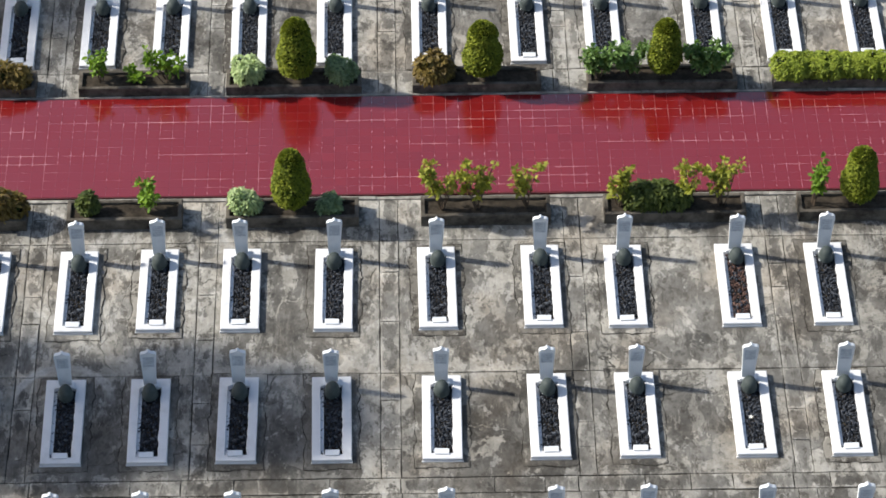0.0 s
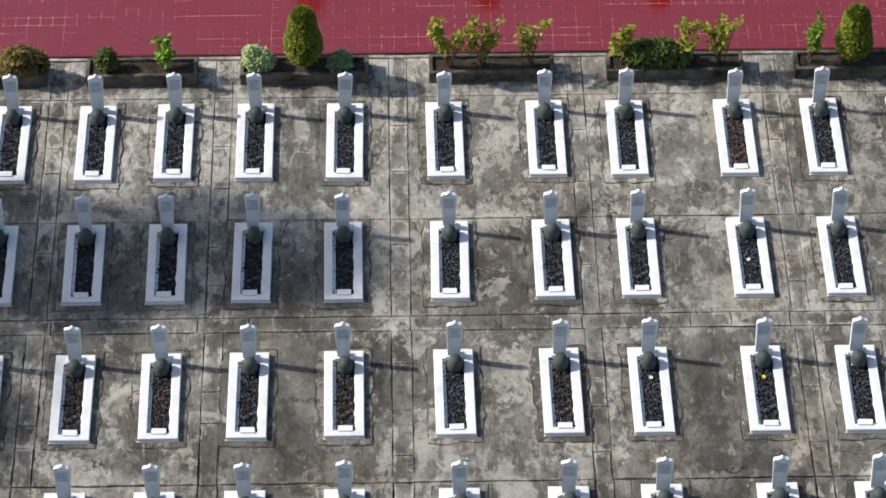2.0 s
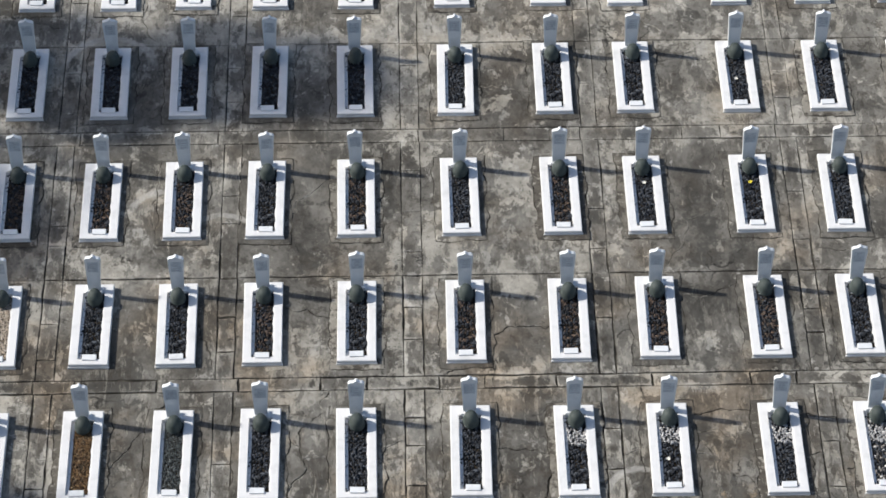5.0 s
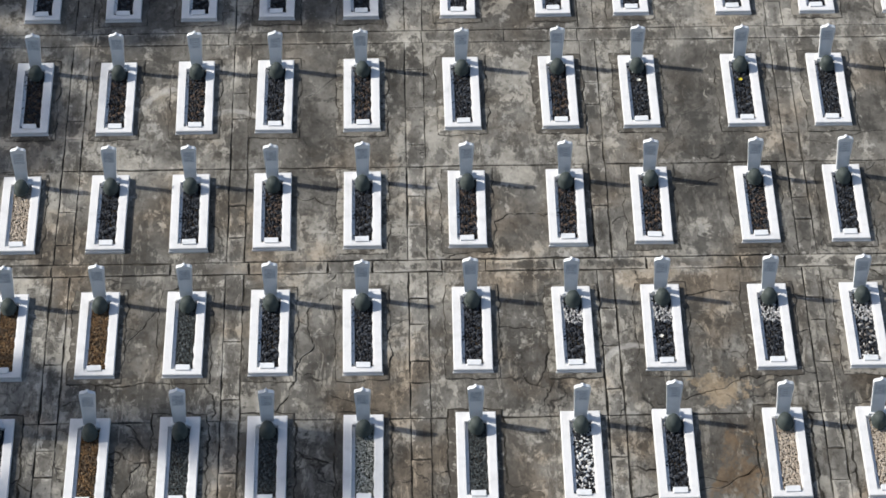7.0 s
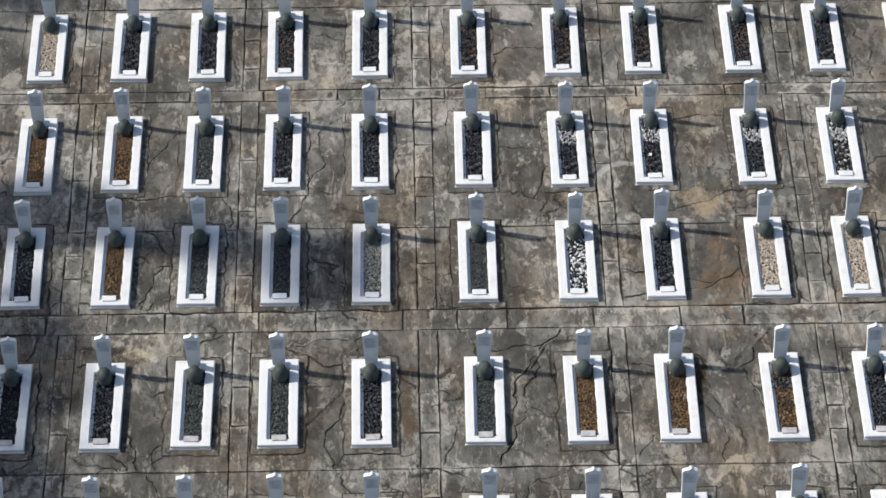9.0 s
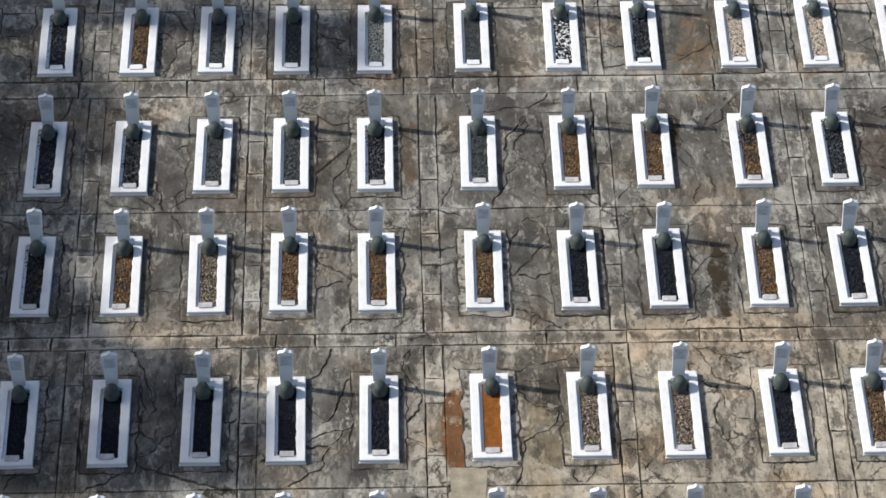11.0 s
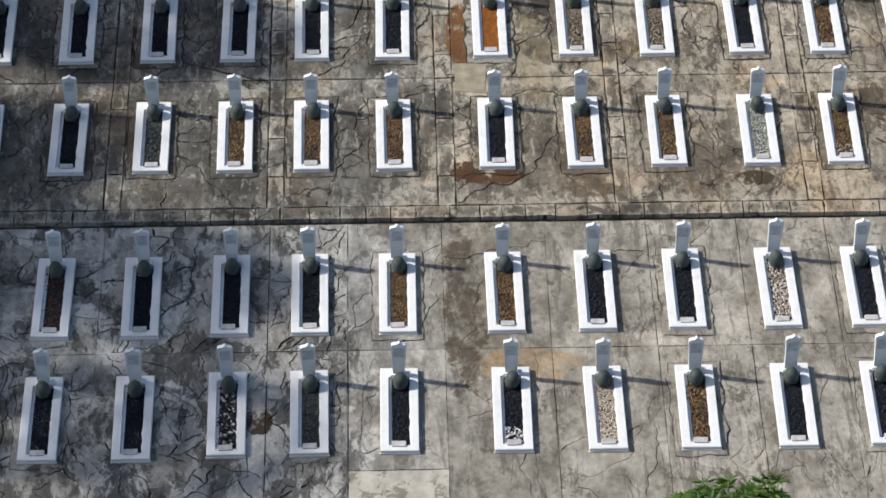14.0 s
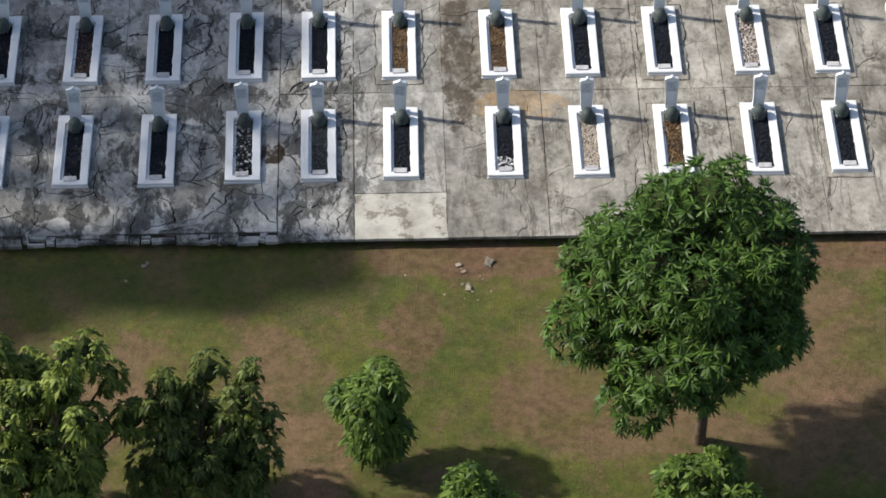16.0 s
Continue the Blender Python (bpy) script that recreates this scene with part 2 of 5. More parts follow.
        block = n.ramp(sep.outputs[0], (0.0, (0.15, 0.148, 0.14)), (0.45, (0.31, 0.31, 0.30)), (1.0, (0.48, 0.48, 0.46)))
        col = n.mix(n.math("MULTIPLY", left, 0.45), col, block)
        moss = n.noise(1.3, 11, 0.76, n.mapped((1.5, 0.75, 1), (61, -22, 0)), 0.3)
        moss = n.math("ADD", moss, n.math("MULTIPLY", n.math("SUBTRACT", sep.outputs[1], 0.5), 0.10))
        col = n.mix(n.math("MULTIPLY", n.math("MULTIPLY", n.span(moss, 0.49, 0.56), left), 0.84), col, n.ramp(n.noise(4.0, 8, 0.72, n.mapped((1.6, 0.6, 1), (2, 9, 0))), (0.38, (0.014, 0.014, 0.013)), (0.62, (0.070, 0.068, 0.062))))
    torn = n.noise(3.3, 9, 0.74, n.mapped((1, 0.7, 1), (8, 2, 0)))
    for x, y, rx, ry, ragged, c, f in STAINS:
        col = n.mix(n.math("MULTIPLY", n.math("MULTIPLY", n.spot(x, y, rx, ry, ragged), n.span(torn, 0.38, 0.56)), f), col, c)
    for x, y, radius, w in SWEEPS:
        d = n.t.nodes.new("ShaderNodeVectorMath")
        d.operation = "DISTANCE"
        n.link(n.place, d.inputs[0])
        d.inputs[1].default_value = (x, y, 0)
        off = n.math("ADD", n.math("SUBTRACT", d.outputs["Value"], radius), n.math("MULTIPLY", n.math("SUBTRACT", n.ragged, 0.5), 0.22))
        arc = n.math("MULTIPLY", n.span(n.math("ABSOLUTE", off), w, w * 0.4), n.span(n.axis(1), y - 0.1, y + 0.35))
        col = n.mix(n.math("MULTIPLY", n.math("MULTIPLY", arc, n.span(torn, 0.36, 0.52)), 0.55), col, (0.32, 0.31, 0.285))
    shade = n.math("ADD", n.math("MULTIPLY", fine, 0.5), n.math("MULTIPLY", grain, 0.25))
    col = n.mix(1.0, col, n.ramp(shade, (0.2, 0.66), (0.56, 1.22)), "MULTIPLY")
    col = n.mix(1.0, col, n.ramp(n.noise(1.7, 10, 0.74, n.mapped((1, 0.7, 1), (55, 5, 0)), 0.3), (0.38, 0.80), (0.50, 1.0), (0.62, 1.18)), "MULTIPLY")
    each = n.math("ADD", n.math("MULTIPLY", n.any_piece(), 0.20), 0.90)
    each = n.math("MULTIPLY", each, n.math("ADD", n.math("MULTIPLY", n.any_island(), 0.22), 0.89))
    gray = n.t.nodes.new("ShaderNodeCombineColor")
    each = n.math("MULTIPLY", each, n.span(n.axis(1), 30.0, 33.5, 1.0, 1.08))
    for k in range(3):
        n.link(n.math("MULTIPLY", each, tone), gray.inputs[k])
    col = n.mix(1.0, col, gray.outputs[0], "MULTIPLY")
    bump = n.math("SUBTRACT", n.math("ADD", fine, n.math("MULTIPLY", mid, 0.8)), n.math("MULTIPLY", crack, 1.5))
    return n.done(col, None, bump, 0.5, 0.012)


# where each tree's shade falls, the crown's height and half sizes, and how thick it is with leaves
SHADE = [
    (-4.2, 30.6, 9.0, 3.3, 1.25, 2.0, 2.6), (-8.0, 27.9, 8.0, 2.0, 1.5, 1.6, 0.7), (-6.9, 20.6, 8.5, 1.6, 0.8, 1.2, 0.8), (-1.4, 19.3, 11.5, 0.65, 0.95, 0.5, 0.15), (-3.3, 20.0, 11.0, 0.9, 0.35, 0.5, 0.12),
    (-8.3, 16.4, 8.0, 2.1, 3.4, 1.8, 1.3), (-7.6, 12.6, 8.5, 1.4, 1.9, 1.2, 0.6),
    (-5.0, 10.1, 9.5, 3.0, 1.2, 1.8, 0.9), (-8.0, 7.3, 8.5, 1.9, 1.3, 1.3, 0.9), (-8.3, 5.2, 9.0, 2.1, 0.9, 1.2, 1.0), (-6.1, 1.0, 9.5, 2.8, 2.5, 2.1, 0.8), (-5.6, 4.0, 9.0, 3.0, 1.0, 1.8, 0.7), (-9.2, -2.6, 8.5, 1.9, 1.1, 1.4, 0.7),
    (-4.4, -2.0, 9.0, 2.8, 0.75, 1.6, 0.8), (-7.0, 41.0, 9.0, 1.6, 2.0, 1.6, 0.8),
]

# x, y, half sizes, raggedness, colour, strength
STAINS = [
    (0.20, 10.0, 0.28, 0.95, 0.2, (0.118, 0.056, 0.022), 1.7),
    (0.25, 3.3, 0.60, 1.9, 1.2, (0.105, 0.083, 0.056), 0.55),
    (4.72, 13.4, 0.17, 0.85, 1.5, (0.030, 0.022, 0.013), 1.2),
    (4.2, 16.9, 0.14, 0.50, 1.5, (0.030, 0.022, 0.013), 1.2),
    (-3.6, 8.75, 0.30, 0.16, 0.9, (0.028, 0.026, 0.016), 1.2),
    (-4.35, 10.2, 0.30, 0.70, 1.2, (0.032, 0.032, 0.032), 0.8),
    (1.55, 9.4, 0.36, 1.2, 0.8, (0.210, 0.168, 0.100), 0.55),
    (2.4, 5.9, 0.5, 0.25, 0.9, (0.070, 0.050, 0.030), 0.8),
    (0.62, 6.25, 0.62, 0.22, 0.5, (0.055, 0.029, 0.014), 2.0),
    (0.15, 6.35, 0.22, 0.30, 0.5, (0.055, 0.029, 0.014), 2.0),
    (5.31, 6.10, 0.36, 0.20, 0.4, (0.042, 0.032, 0.019), 2.0),
    (1.10, 1.80, 0.95, 0.40, 0.7, (0.260, 0.165, 0.075), 0.6),
    (0.08, 2.9, 0.34, 1.9, 1.1, (0.066, 0.053, 0.038), 0.9),
    (4.66, 20.85, 0.42, 0.34, 2.6, (0.255, 0.195, 0.125), 0.6),
    (4.75, 18.9, 0.36, 0.95, 2.4, (0.130, 0.085, 0.045), 0.6),
    (-0.45, 16.4, 0.16, 0.85, 0.5, (0.075, 0.050, 0.030), 0.8),
    (-2.0, 16.2, 0.20, 0.55, 1.0, (0.028, 0.025, 0.020), 0.85),
    (7.70, 16.4, 0.45, 0.70, 0.7, (0.055, 0.038, 0.030), 0.75),
    (-3.36, 0.62, 0.24, 0.30, 0.4, (0.040, 0.029, 0.020), 2.0),
    (4.2, 6.6, 0.70, 0.55, 0.9, (0.085, 0.068, 0.048), 0.7),
    (1.05, 19.3, 0.55, 1.1, 0.8, (0.060, 0.052, 0.042), 0.7),
]

# pale sweeps left by a trowel: x, y, radius, width
SWEEPS = [(-3.95, 33.75, 1.3, 0.13), (-4.3, 27.3, 0.58, 0.08), (-3.3, 26.7, 0.62, 0.08), (-5.4, 30.9, 0.8, 0.09), (3.3, 21.2, 0.55, 0.08)]

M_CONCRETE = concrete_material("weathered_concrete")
M_LOWER = concrete_material("weathered_concrete_terrace", 0.98, 1.0)


def joint_material():
    n = Nodes("joint_dirt", 0.95, 0.1)
    f = n.noise(3.0, 5)
    return n.done(n.ramp(f, (0.36, (0.012, 0.011, 0.009)), (0.52, (0.028, 0.025, 0.020)), (0.68, (0.080, 0.072, 0.058))), None, n.noise(40, 4), 0.5)


def pale_cement_material():
    n = Nodes("fresh_cement", 0.9, 0.15)
    f = n.noise(2.2, 8, 0.65)
    col = n.ramp(f, (0.3, (0.20, 0.185, 0.155)), (0.6, (0.36, 0.34, 0.29)))
    col = n.mix(n.math("MULTIPLY", n.span(n.noise(2.6, 10, 0.74), 0.54, 0.60), 0.75), col, (0.10, 0.085, 0.062))
    return n.done(col, None, n.noise(30, 6), 0.3)


def paint_material(name, c=0.52, warm=(1.0, 0.995, 0.985)):
    n = Nodes(name, 0.55, 0.3)
    f = n.noise(4.0, 7, 0.65)
    base = tuple(c * k for k in warm)
    col = n.ramp(f, (0.30, tuple(k * 0.86 for k in base)), (0.5, base))
    col = n.mix(n.math("MULTIPLY", n.span(n.noise(14, 6, 0.7), 0.62, 0.75), 0.35), col, (0.42, 0.40, 0.36))
    return n.done(col, None, n.noise(45, 4), 0.12, 0.004)


def plain(name, lo, hi, scale=6.0, rough=0.8, spec=0.25, bump=0.3, fine=40):
    n = Nodes(name, rough, spec)
    col = n.ramp(n.noise(scale, 7, 0.65), (0.32, lo), (0.66, hi))
    return n.done(col, None, n.noise(fine, 5), bump, 0.006)


def pebble_material(name, stops, rough=0.8, mottled=False, spec=0.18):
    n = Nodes(name, rough, spec)
    r = n.t.nodes.new("ShaderNodeValToRGB")
    r.color_ramp.interpolation = "CONSTANT"
    while len(r.color_ramp.elements) < len(stops):
        r.color_ramp.elements.new(0.5)
    for e, (p, c) in zip(r.color_ramp.elements, stops):
        e.position, e.color = p, (*c, 1)
    n.link(n.any_island(), r.inputs["Fac"])
    col = n.mix(n.math("MULTIPLY", n.noise(9, 5, 0.6), 0.5), r.outputs["Color"], (0.022, 0.022, 0.022))
    if mottled:
        col = n.mix(n.math("MULTIPLY", n.span(n.math("ADD", n.noise(2.6, 5, 0.65), n.math("MULTIPLY", n.any_island(), 0.12)), 0.58, 0.68), 0.7), col, (0.040, 0.034, 0.028))
    return n.done(col, None, n.noise(80, 3), 0.2, 0.003)


def leaf_material(name, dark, light, rough=0.55, through=0.25, spec=0.14):
    n = Nodes(name, rough, spec)
    col = n.ramp(n.any_island(), (0.0, dark), (0.75, light), (1.0, tuple(k * 1.35 for k in light)))
    col = n.mix(0.35, col, n.ramp(n.noise(1.6, 3), (0.3, dark), (0.7, light)))
    n.done(col)
    tr = n.t.nodes.new("ShaderNodeBsdfTranslucent")
    n.link(n.mix(1.0, col, (1.5, 1.6, 0.5), "MULTIPLY"), tr.inputs["Color"])
    mx = n.t.nodes.new("ShaderNodeMixShader")
    mx.inputs[0].default_value = through
    n.t.links.new(n.b.outputs[0], mx.inputs[1])
    n.t.links.new(tr.outputs[0], mx.inputs[2])
    n.t.links.new(mx.outputs[0], n.t.nodes["Material Output"].inputs["Surface"])
    return n.mat


def grass_material():
    n = Nodes("dry_lawn", 0.95, 0.1)
    n.ragged = n.noise(1.6, 8, 0.7)
    f = n.noise(0.42, 6, 0.6, warp=0.6)
    col = n.ramp(f, (0.36, (0.056, 0.080, 0.016)), (0.50, (0.092, 0.104, 0.025)), (0.54, (0.118, 0.096, 0.046)), (0.68, (0.165, 0.116, 0.066)))
    col = n.mix(n.math("MULTIPLY", n.span(n.noise(2.2, 9, 0.72), 0.45, 0.62), 0.8), col, (0.098, 0.082, 0.036))
    col = n.mix(n.math("MULTIPLY", n.span(n.noise(1.3, 9, 0.72, n.mapped((1, 1, 1), (14, 81, 0))), 0.50, 0.60), 0.6), col, (0.055, 0.074, 0.020))
    col = n.mix(1.0, col, n.ramp(n.noise(28, 6, 0.7), (0.28, 0.76), (0.7, 1.2)), "MULTIPLY")
    col = n.mix(1.0, col, n.ramp(n.noise(6.0, 8, 0.75), (0.34, 0.70), (0.64, 1.12)), "MULTIPLY")
    bare = n.noise(0.8, 9, 0.7, n.mapped((1, 1, 1), (-31, 12, 0)))
    col = n.mix(n.math("MULTIPLY", n.span(bare, 0.54, 0.63), 0.42), col, n.ramp(n.noise(7, 7, 0.7), (0.3, (0.088, 0.062, 0.034)), (0.65, (0.175, 0.130, 0.076))))
    col = n.mix(n.math("MULTIPLY", n.spot(-5.0, -2.5, 4.2, 0.9, 1.2), 0.4), col, (0.050, 0.070, 0.022))
    earth = n.ramp(n.noise(6, 8, 0.72), (0.3, (0.060, 0.038, 0.022)), (0.65, (0.150, 0.098, 0.060)))
    for x, y, rx, ry, f in ((0.4, -1.95, 2.3, 0.45, 0.65), (6.6, -1.9, 2.6, 0.40, 0.5), (1.4, -5.2, 1.2, 1.0, 0.4), (6.2, -4.6, 1.1, 1.6, 0.2), (-0.9, -3.6, 0.5, 0.9, 0.5)):
        col = n.mix(n.math("MULTIPLY", n.spot(x, y, rx, ry, 0.9), f), col, earth)
    col = n.mix(1.0, col, n.ramp(n.any_island(), (0.0, (0.80, 0.74, 0.78)), (1.0, (1.06, 0.92, 0.96))), "MULTIPLY")
    return n.done(col, None, n.noise(35, 7, 0.7), 0.8, 0.03)


def tile_material():
    n = Nodes("red_glazed_tile", 0.16, 0.85)
    n.b.inputs["IOR"].default_value = 1.66
    a = n.ramp(n.any_piece(), (0.0, (0.126, 0.0045, 0.0042)), (1.0, (0.152, 0.0065, 0.0060)))
    col = n.mix(n.math("MULTIPLY", n.noise(1.4, 6, 0.6), 0.5), a, (0.145, 0.017, 0.019))
    rough = n.span(n.noise(1.1, 6, 0.6), 0.3, 0.7, 0.09, 0.2)
    return n.done(col, rough, n.noise(2.5, 2), 0.05, 0.004)


def grout_material():
    n = Nodes("tile_grout", 0.2, 0.85)
    n.b.inputs["IOR"].default_value = 1.66
    f = n.span(n.noise(1.0, 5, 0.7, n.mapped((0.26, 5.0, 1), (3, 9, 0))), 0.52, 0.58)
    up = n.span(n.noise(1.0, 5, 0.7, n.mapped((4.6, 0.30, 1), (13, 4, 0))), 0.54, 0.62)
    f = n.math("MAXIMUM", f, n.math("MULTIPLY", up, 0.45))
    return n.done(n.mix(f, (0.165, 0.018, 0.020), (0.50, 0.22, 0.21)))


M_KERB = plain("pale_kerb", (0.075, 0.068, 0.058), (0.34, 0.32, 0.28), 3.5, 0.9, 0.15, 0.5)
M_JOINT = joint_material()
M_FRESH = pale_cement_material()
M_WHITE = paint_material("white_paint", 0.54)
M_STONE = paint_material("white_tablet_paint", 0.575, (0.97, 0.99, 1.0))
M_PLATE = plain("worn_grey_paint", (0.26, 0.25, 0.245), (0.42, 0.41, 0.405), 9, 0.7, 0.2, 0.1)
M_PANEL = plain("grey_marble_inset", (0.26, 0.285, 0.31), (0.46, 0.49, 0.52), 9, 0.35, 0.4, 0.05)
M_HELMET = plain("dark_green_grey_paint", (0.026, 0.034, 0.032), (0.050, 0.061, 0.057), 7, 0.65, 0.2, 0.1)
M_SOIL = plain("dark_soil", (0.014, 0.011, 0.008), (0.052, 0.042, 0.030), 8, 0.95, 0.1, 0.9, 18)
M_PLANTER = plain("mossy_concrete", (0.020, 0.017, 0.013), (0.120, 0.105, 0.085), 3.6, 0.95, 0.1, 0.6, 25)
M_BARK = plain("bark", (0.040, 0.029, 0.020), (0.110, 0.080, 0.056), 7, 0.9, 0.1, 0.8, 22)


def apron_material():
    """Mortar smeared round a kerb, pale or dark."""
    n = Nodes("mortar", 0.95, 0.1)
    a = n.ramp(n.any_piece(), (0.0, (0.060, 0.054, 0.046)), (0.45, (0.110, 0.102, 0.086)), (1.0, (0.205, 0.192, 0.165)))
    col = n.mix(n.span(n.noise(5.0, 9, 0.72), 0.47, 0.58), a, (0.050, 0.045, 0.038))
    col = n.mix(n.math("MULTIPLY", n.span(n.noise(7.0, 9, 0.72, n.mapped((1, 1, 1), (9, 4, 0))), 0.54, 0.62), 0.6), col, (0.30, 0.285, 0.25))
    return n.done(col, None, n.noise(22, 6), 0.7, 0.01)


M_APRON = apron_material()
M_PALEWALK = concrete_material("pale_worn_concrete", 1.10)
M_STRIP = concrete_material("weathered_strip_concrete", 1.12)
M_TILE, M_GROUT, M_GRASS = tile_material(), grout_material(), grass_material()

K1, K2, K3 = (0.013, 0.015, 0.019), (0.036, 0.041, 0.050), (0.085, 0.093, 0.106)
PEBBLES = {
    "K": ("black", pebble_material("black_pebbles", [(0, K1), (0.45, K2), (0.85, K3)])),
    "N": ("wet blue-black", pebble_material("wet_black_pebbles", [(0, (0.008, 0.010, 0.016)), (0.45, (0.014, 0.018, 0.028)), (0.90, (0.028, 0.035, 0.050))], 0.9, False, 0.06)),
    "B": ("dark brown and black", pebble_material("brown_black_pebbles", [(0, K1), (0.35, K2), (0.62, (0.062, 0.045, 0.036)), (0.88, (0.125, 0.085, 0.060))])),
    "R": ("reddish brown", pebble_material("reddish_pebbles", [(0, K2), (0.3, (0.070, 0.038, 0.030)), (0.75, (0.125, 0.070, 0.052))])),
    "T": ("tan and ochre", pebble_material("tan_pebbles", [(0, (0.080, 0.046, 0.022)), (0.3, (0.155, 0.086, 0.035)), (0.6, (0.200, 0.124, 0.057)), (0.90, (0.30, 0.225, 0.14))], 0.8, True)),
    "E": ("beige", pebble_material("beige_pebbles", [(0, (0.46, 0.385, 0.30)), (0.4, (0.54, 0.46, 0.37)), (0.8, (0.60, 0.53, 0.44))])),
    "W": ("black and white", pebble_material("black_white_pebbles", [(0, K1), (0.4, K2), (0.52, (0.62, 0.62, 0.60)), (0.85, (0.75, 0.74, 0.72))])),
    "M": ("black with some white", pebble_material("mixed_pebbles", [(0, K1), (0.45, K2), (0.72, (0.22, 0.20, 0.18)), (0.86, (0.62, 0.60, 0.57))])),
    "G": ("grey", pebble_material("grey_pebbles", [(0, (0.035, 0.042, 0.042)), (0.4, (0.07, 0.08, 0.08)), (0.85, (0.13, 0.14, 0.138))])),
    "L": ("pale grey-green", pebble_material("pale_pebbles", [(0, (0.24, 0.25, 0.21)), (0.4, (0.38, 0.39, 0.34)), (0.8, (0.55, 0.55, 0.49))])),
    "P": ("pinkish beige", pebble_material("pinkish_pebbles", [(0, (0.28, 0.23, 0.185)), (0.35, (0.47, 0.405, 0.345)), (0.8, (0.60, 0.545, 0.485))])),
    "D": ("brown and white", pebble_material("brown_white_pebbles", [(0, (0.10, 0.075, 0.052)), (0.35, (0.19, 0.145, 0.10)), (0.7, (0.30, 0.24, 0.18)), (0.90, (0.44, 0.40, 0.34))])),
}
M_SAND = plain("orange_sand", (0.115, 0.040, 0.008), (0.185, 0.070, 0.016), 12, 0.95, 0.1, 0.5, 60)

M_MANGO = leaf_material("mango_leaves", (0.008, 0.023, 0.005), (0.058, 0.104, 0.017), 0.5, 0.06, 0.14)
M_YOUNG = leaf_material("young_tree_leaves", (0.016, 0.034, 0.008), (0.155, 0.188, 0.036), 0.5)
M_MIDGREEN = leaf_material("glossy_mid_green_leaves", (0.018, 0.042, 0.009), (0.100, 0.148, 0.026), 0.5)
M_FRESHGREEN = leaf_material("fresh_leaves", (0.050, 0.105, 0.012), (0.150, 0.240, 0.028), 0.5)
M_OLIVE = leaf_material("olive_leaves", (0.024, 0.038, 0.010), (0.095, 0.115, 0.028), 0.5)
M_TOPIARY = leaf_material("clipped_leaves", (0.044, 0.066, 0.006), (0.185, 0.205, 0.020), 0.7, 0.15)
# dark fill for crowns, with the shade put into its colour
M_INNER = plain("inner_shade", (0.012, 0.018, 0.006), (0.030, 0.040, 0.012), 14, 0.95, 0.05, 0.9, 40)
M_PALE = leaf_material("variegated_leaves", (0.170, 0.240, 0.100), (0.400, 0.470, 0.240), 0.5)
M_GREYGREEN = leaf_material("grey_green_leaves", (0.080, 0.130, 0.060), (0.190, 0.250, 0.130), 0.5)
M_LEAFY = leaf_material("leafy_green", (0.045, 0.095, 0.020), (0.150, 0.230, 0.075), 0.5)
M_CROTON = leaf_material("croton_leaves", (0.060, 0.040, 0.016), (0.180, 0.130, 0.035), 0.5)
M_LIME = leaf_material("lime_leaves", (0.095, 0.130, 0.014), (0.230, 0.270, 0.035), 0.5)
M_SHRUB = leaf_material("shrub_leaves", (0.105, 0.125, 0.015), (0.290, 0.285, 0.048), 0.5)

# ---- ground and terraces ----
GRASS_Z, LOW_Z = -0.30, -0.09
bm = bmesh.new()
cuts_x = [-600, -200, -60] + [-24 + 0.75 * i for i in range(65)] + [60, 200, 600]
cuts_y = [-600, -200, -60] + [-30 + 0.75 * i for i in range(40)] + [30, 60, 200, 600]
grid = [[bm.verts.new((x, y, GRASS_Z + (0.05 * noise.noise((x * 0.45, y * 0.45, 0)) if abs(x) < 30 and -32 < y < -2.2 else 0))) for x in cuts_x] for y in cuts_y]
for j in range(len(cuts_y) - 1):
    for i in range(len(cuts_x) - 1):
        bm.faces.new((grid[j][i], grid[j][i + 1], grid[j + 1][i + 1], grid[j + 1][i]))
tagged(part("ground", bm, M_GRASS, smooth=True), "dry green and brown lawn below the terraces", "ground", kind="structure")



def blades(x0, x1, y0, y1, count, seed):
    """Short, bent blades of grass standing in loose tufts."""
    r = np.random.RandomState(seed)
    tufts = np.stack([r.uniform(x0, x1, count // 7), r.uniform(y0, y1, count // 7)], 1)
    p = np.repeat(tufts, 7, 0) + r.normal(0, 0.035, (len(tufts) * 7, 2))
    n = len(p)
    h, w, a = r.uniform(0.012, 0.035, n), r.uniform(0.004, 0.009, n), r.uniform(0, 2 * np.pi, n)
    tilt = r.normal(0, 0.06, (n, 2))
    z = np.array([GRASS_Z + 0.05 * noise.noise((x * 0.45, y * 0.45, 0)) - 0.01 for x, y in p])
    vs = np.empty((n, 3, 3))
    vs[:, 0] = np.stack([p[:, 0] - np.cos(a) * w, p[:, 1] - np.sin(a) * w, z], 1)
    vs[:, 1] = np.stack([p[:, 0] + np.cos(a) * w, p[:, 1] + np.sin(a) * w, z], 1)
    vs[:, 2] = np.stack([p[:, 0] + tilt[:, 0], p[:, 1] + tilt[:, 1], z + h], 1)
    return raw_mesh("grass_blades", vs.reshape(-1, 3).tolist(), np.arange(3 * n).reshape(-1, 3).tolist())


tagged(mesh_part("grass_blades", blades(-9.5, 9.5, -11.0, -1.75, 60000, 4), M_GRASS), "short dry and green grass blades on the lawn", "grass", kind="stuff")

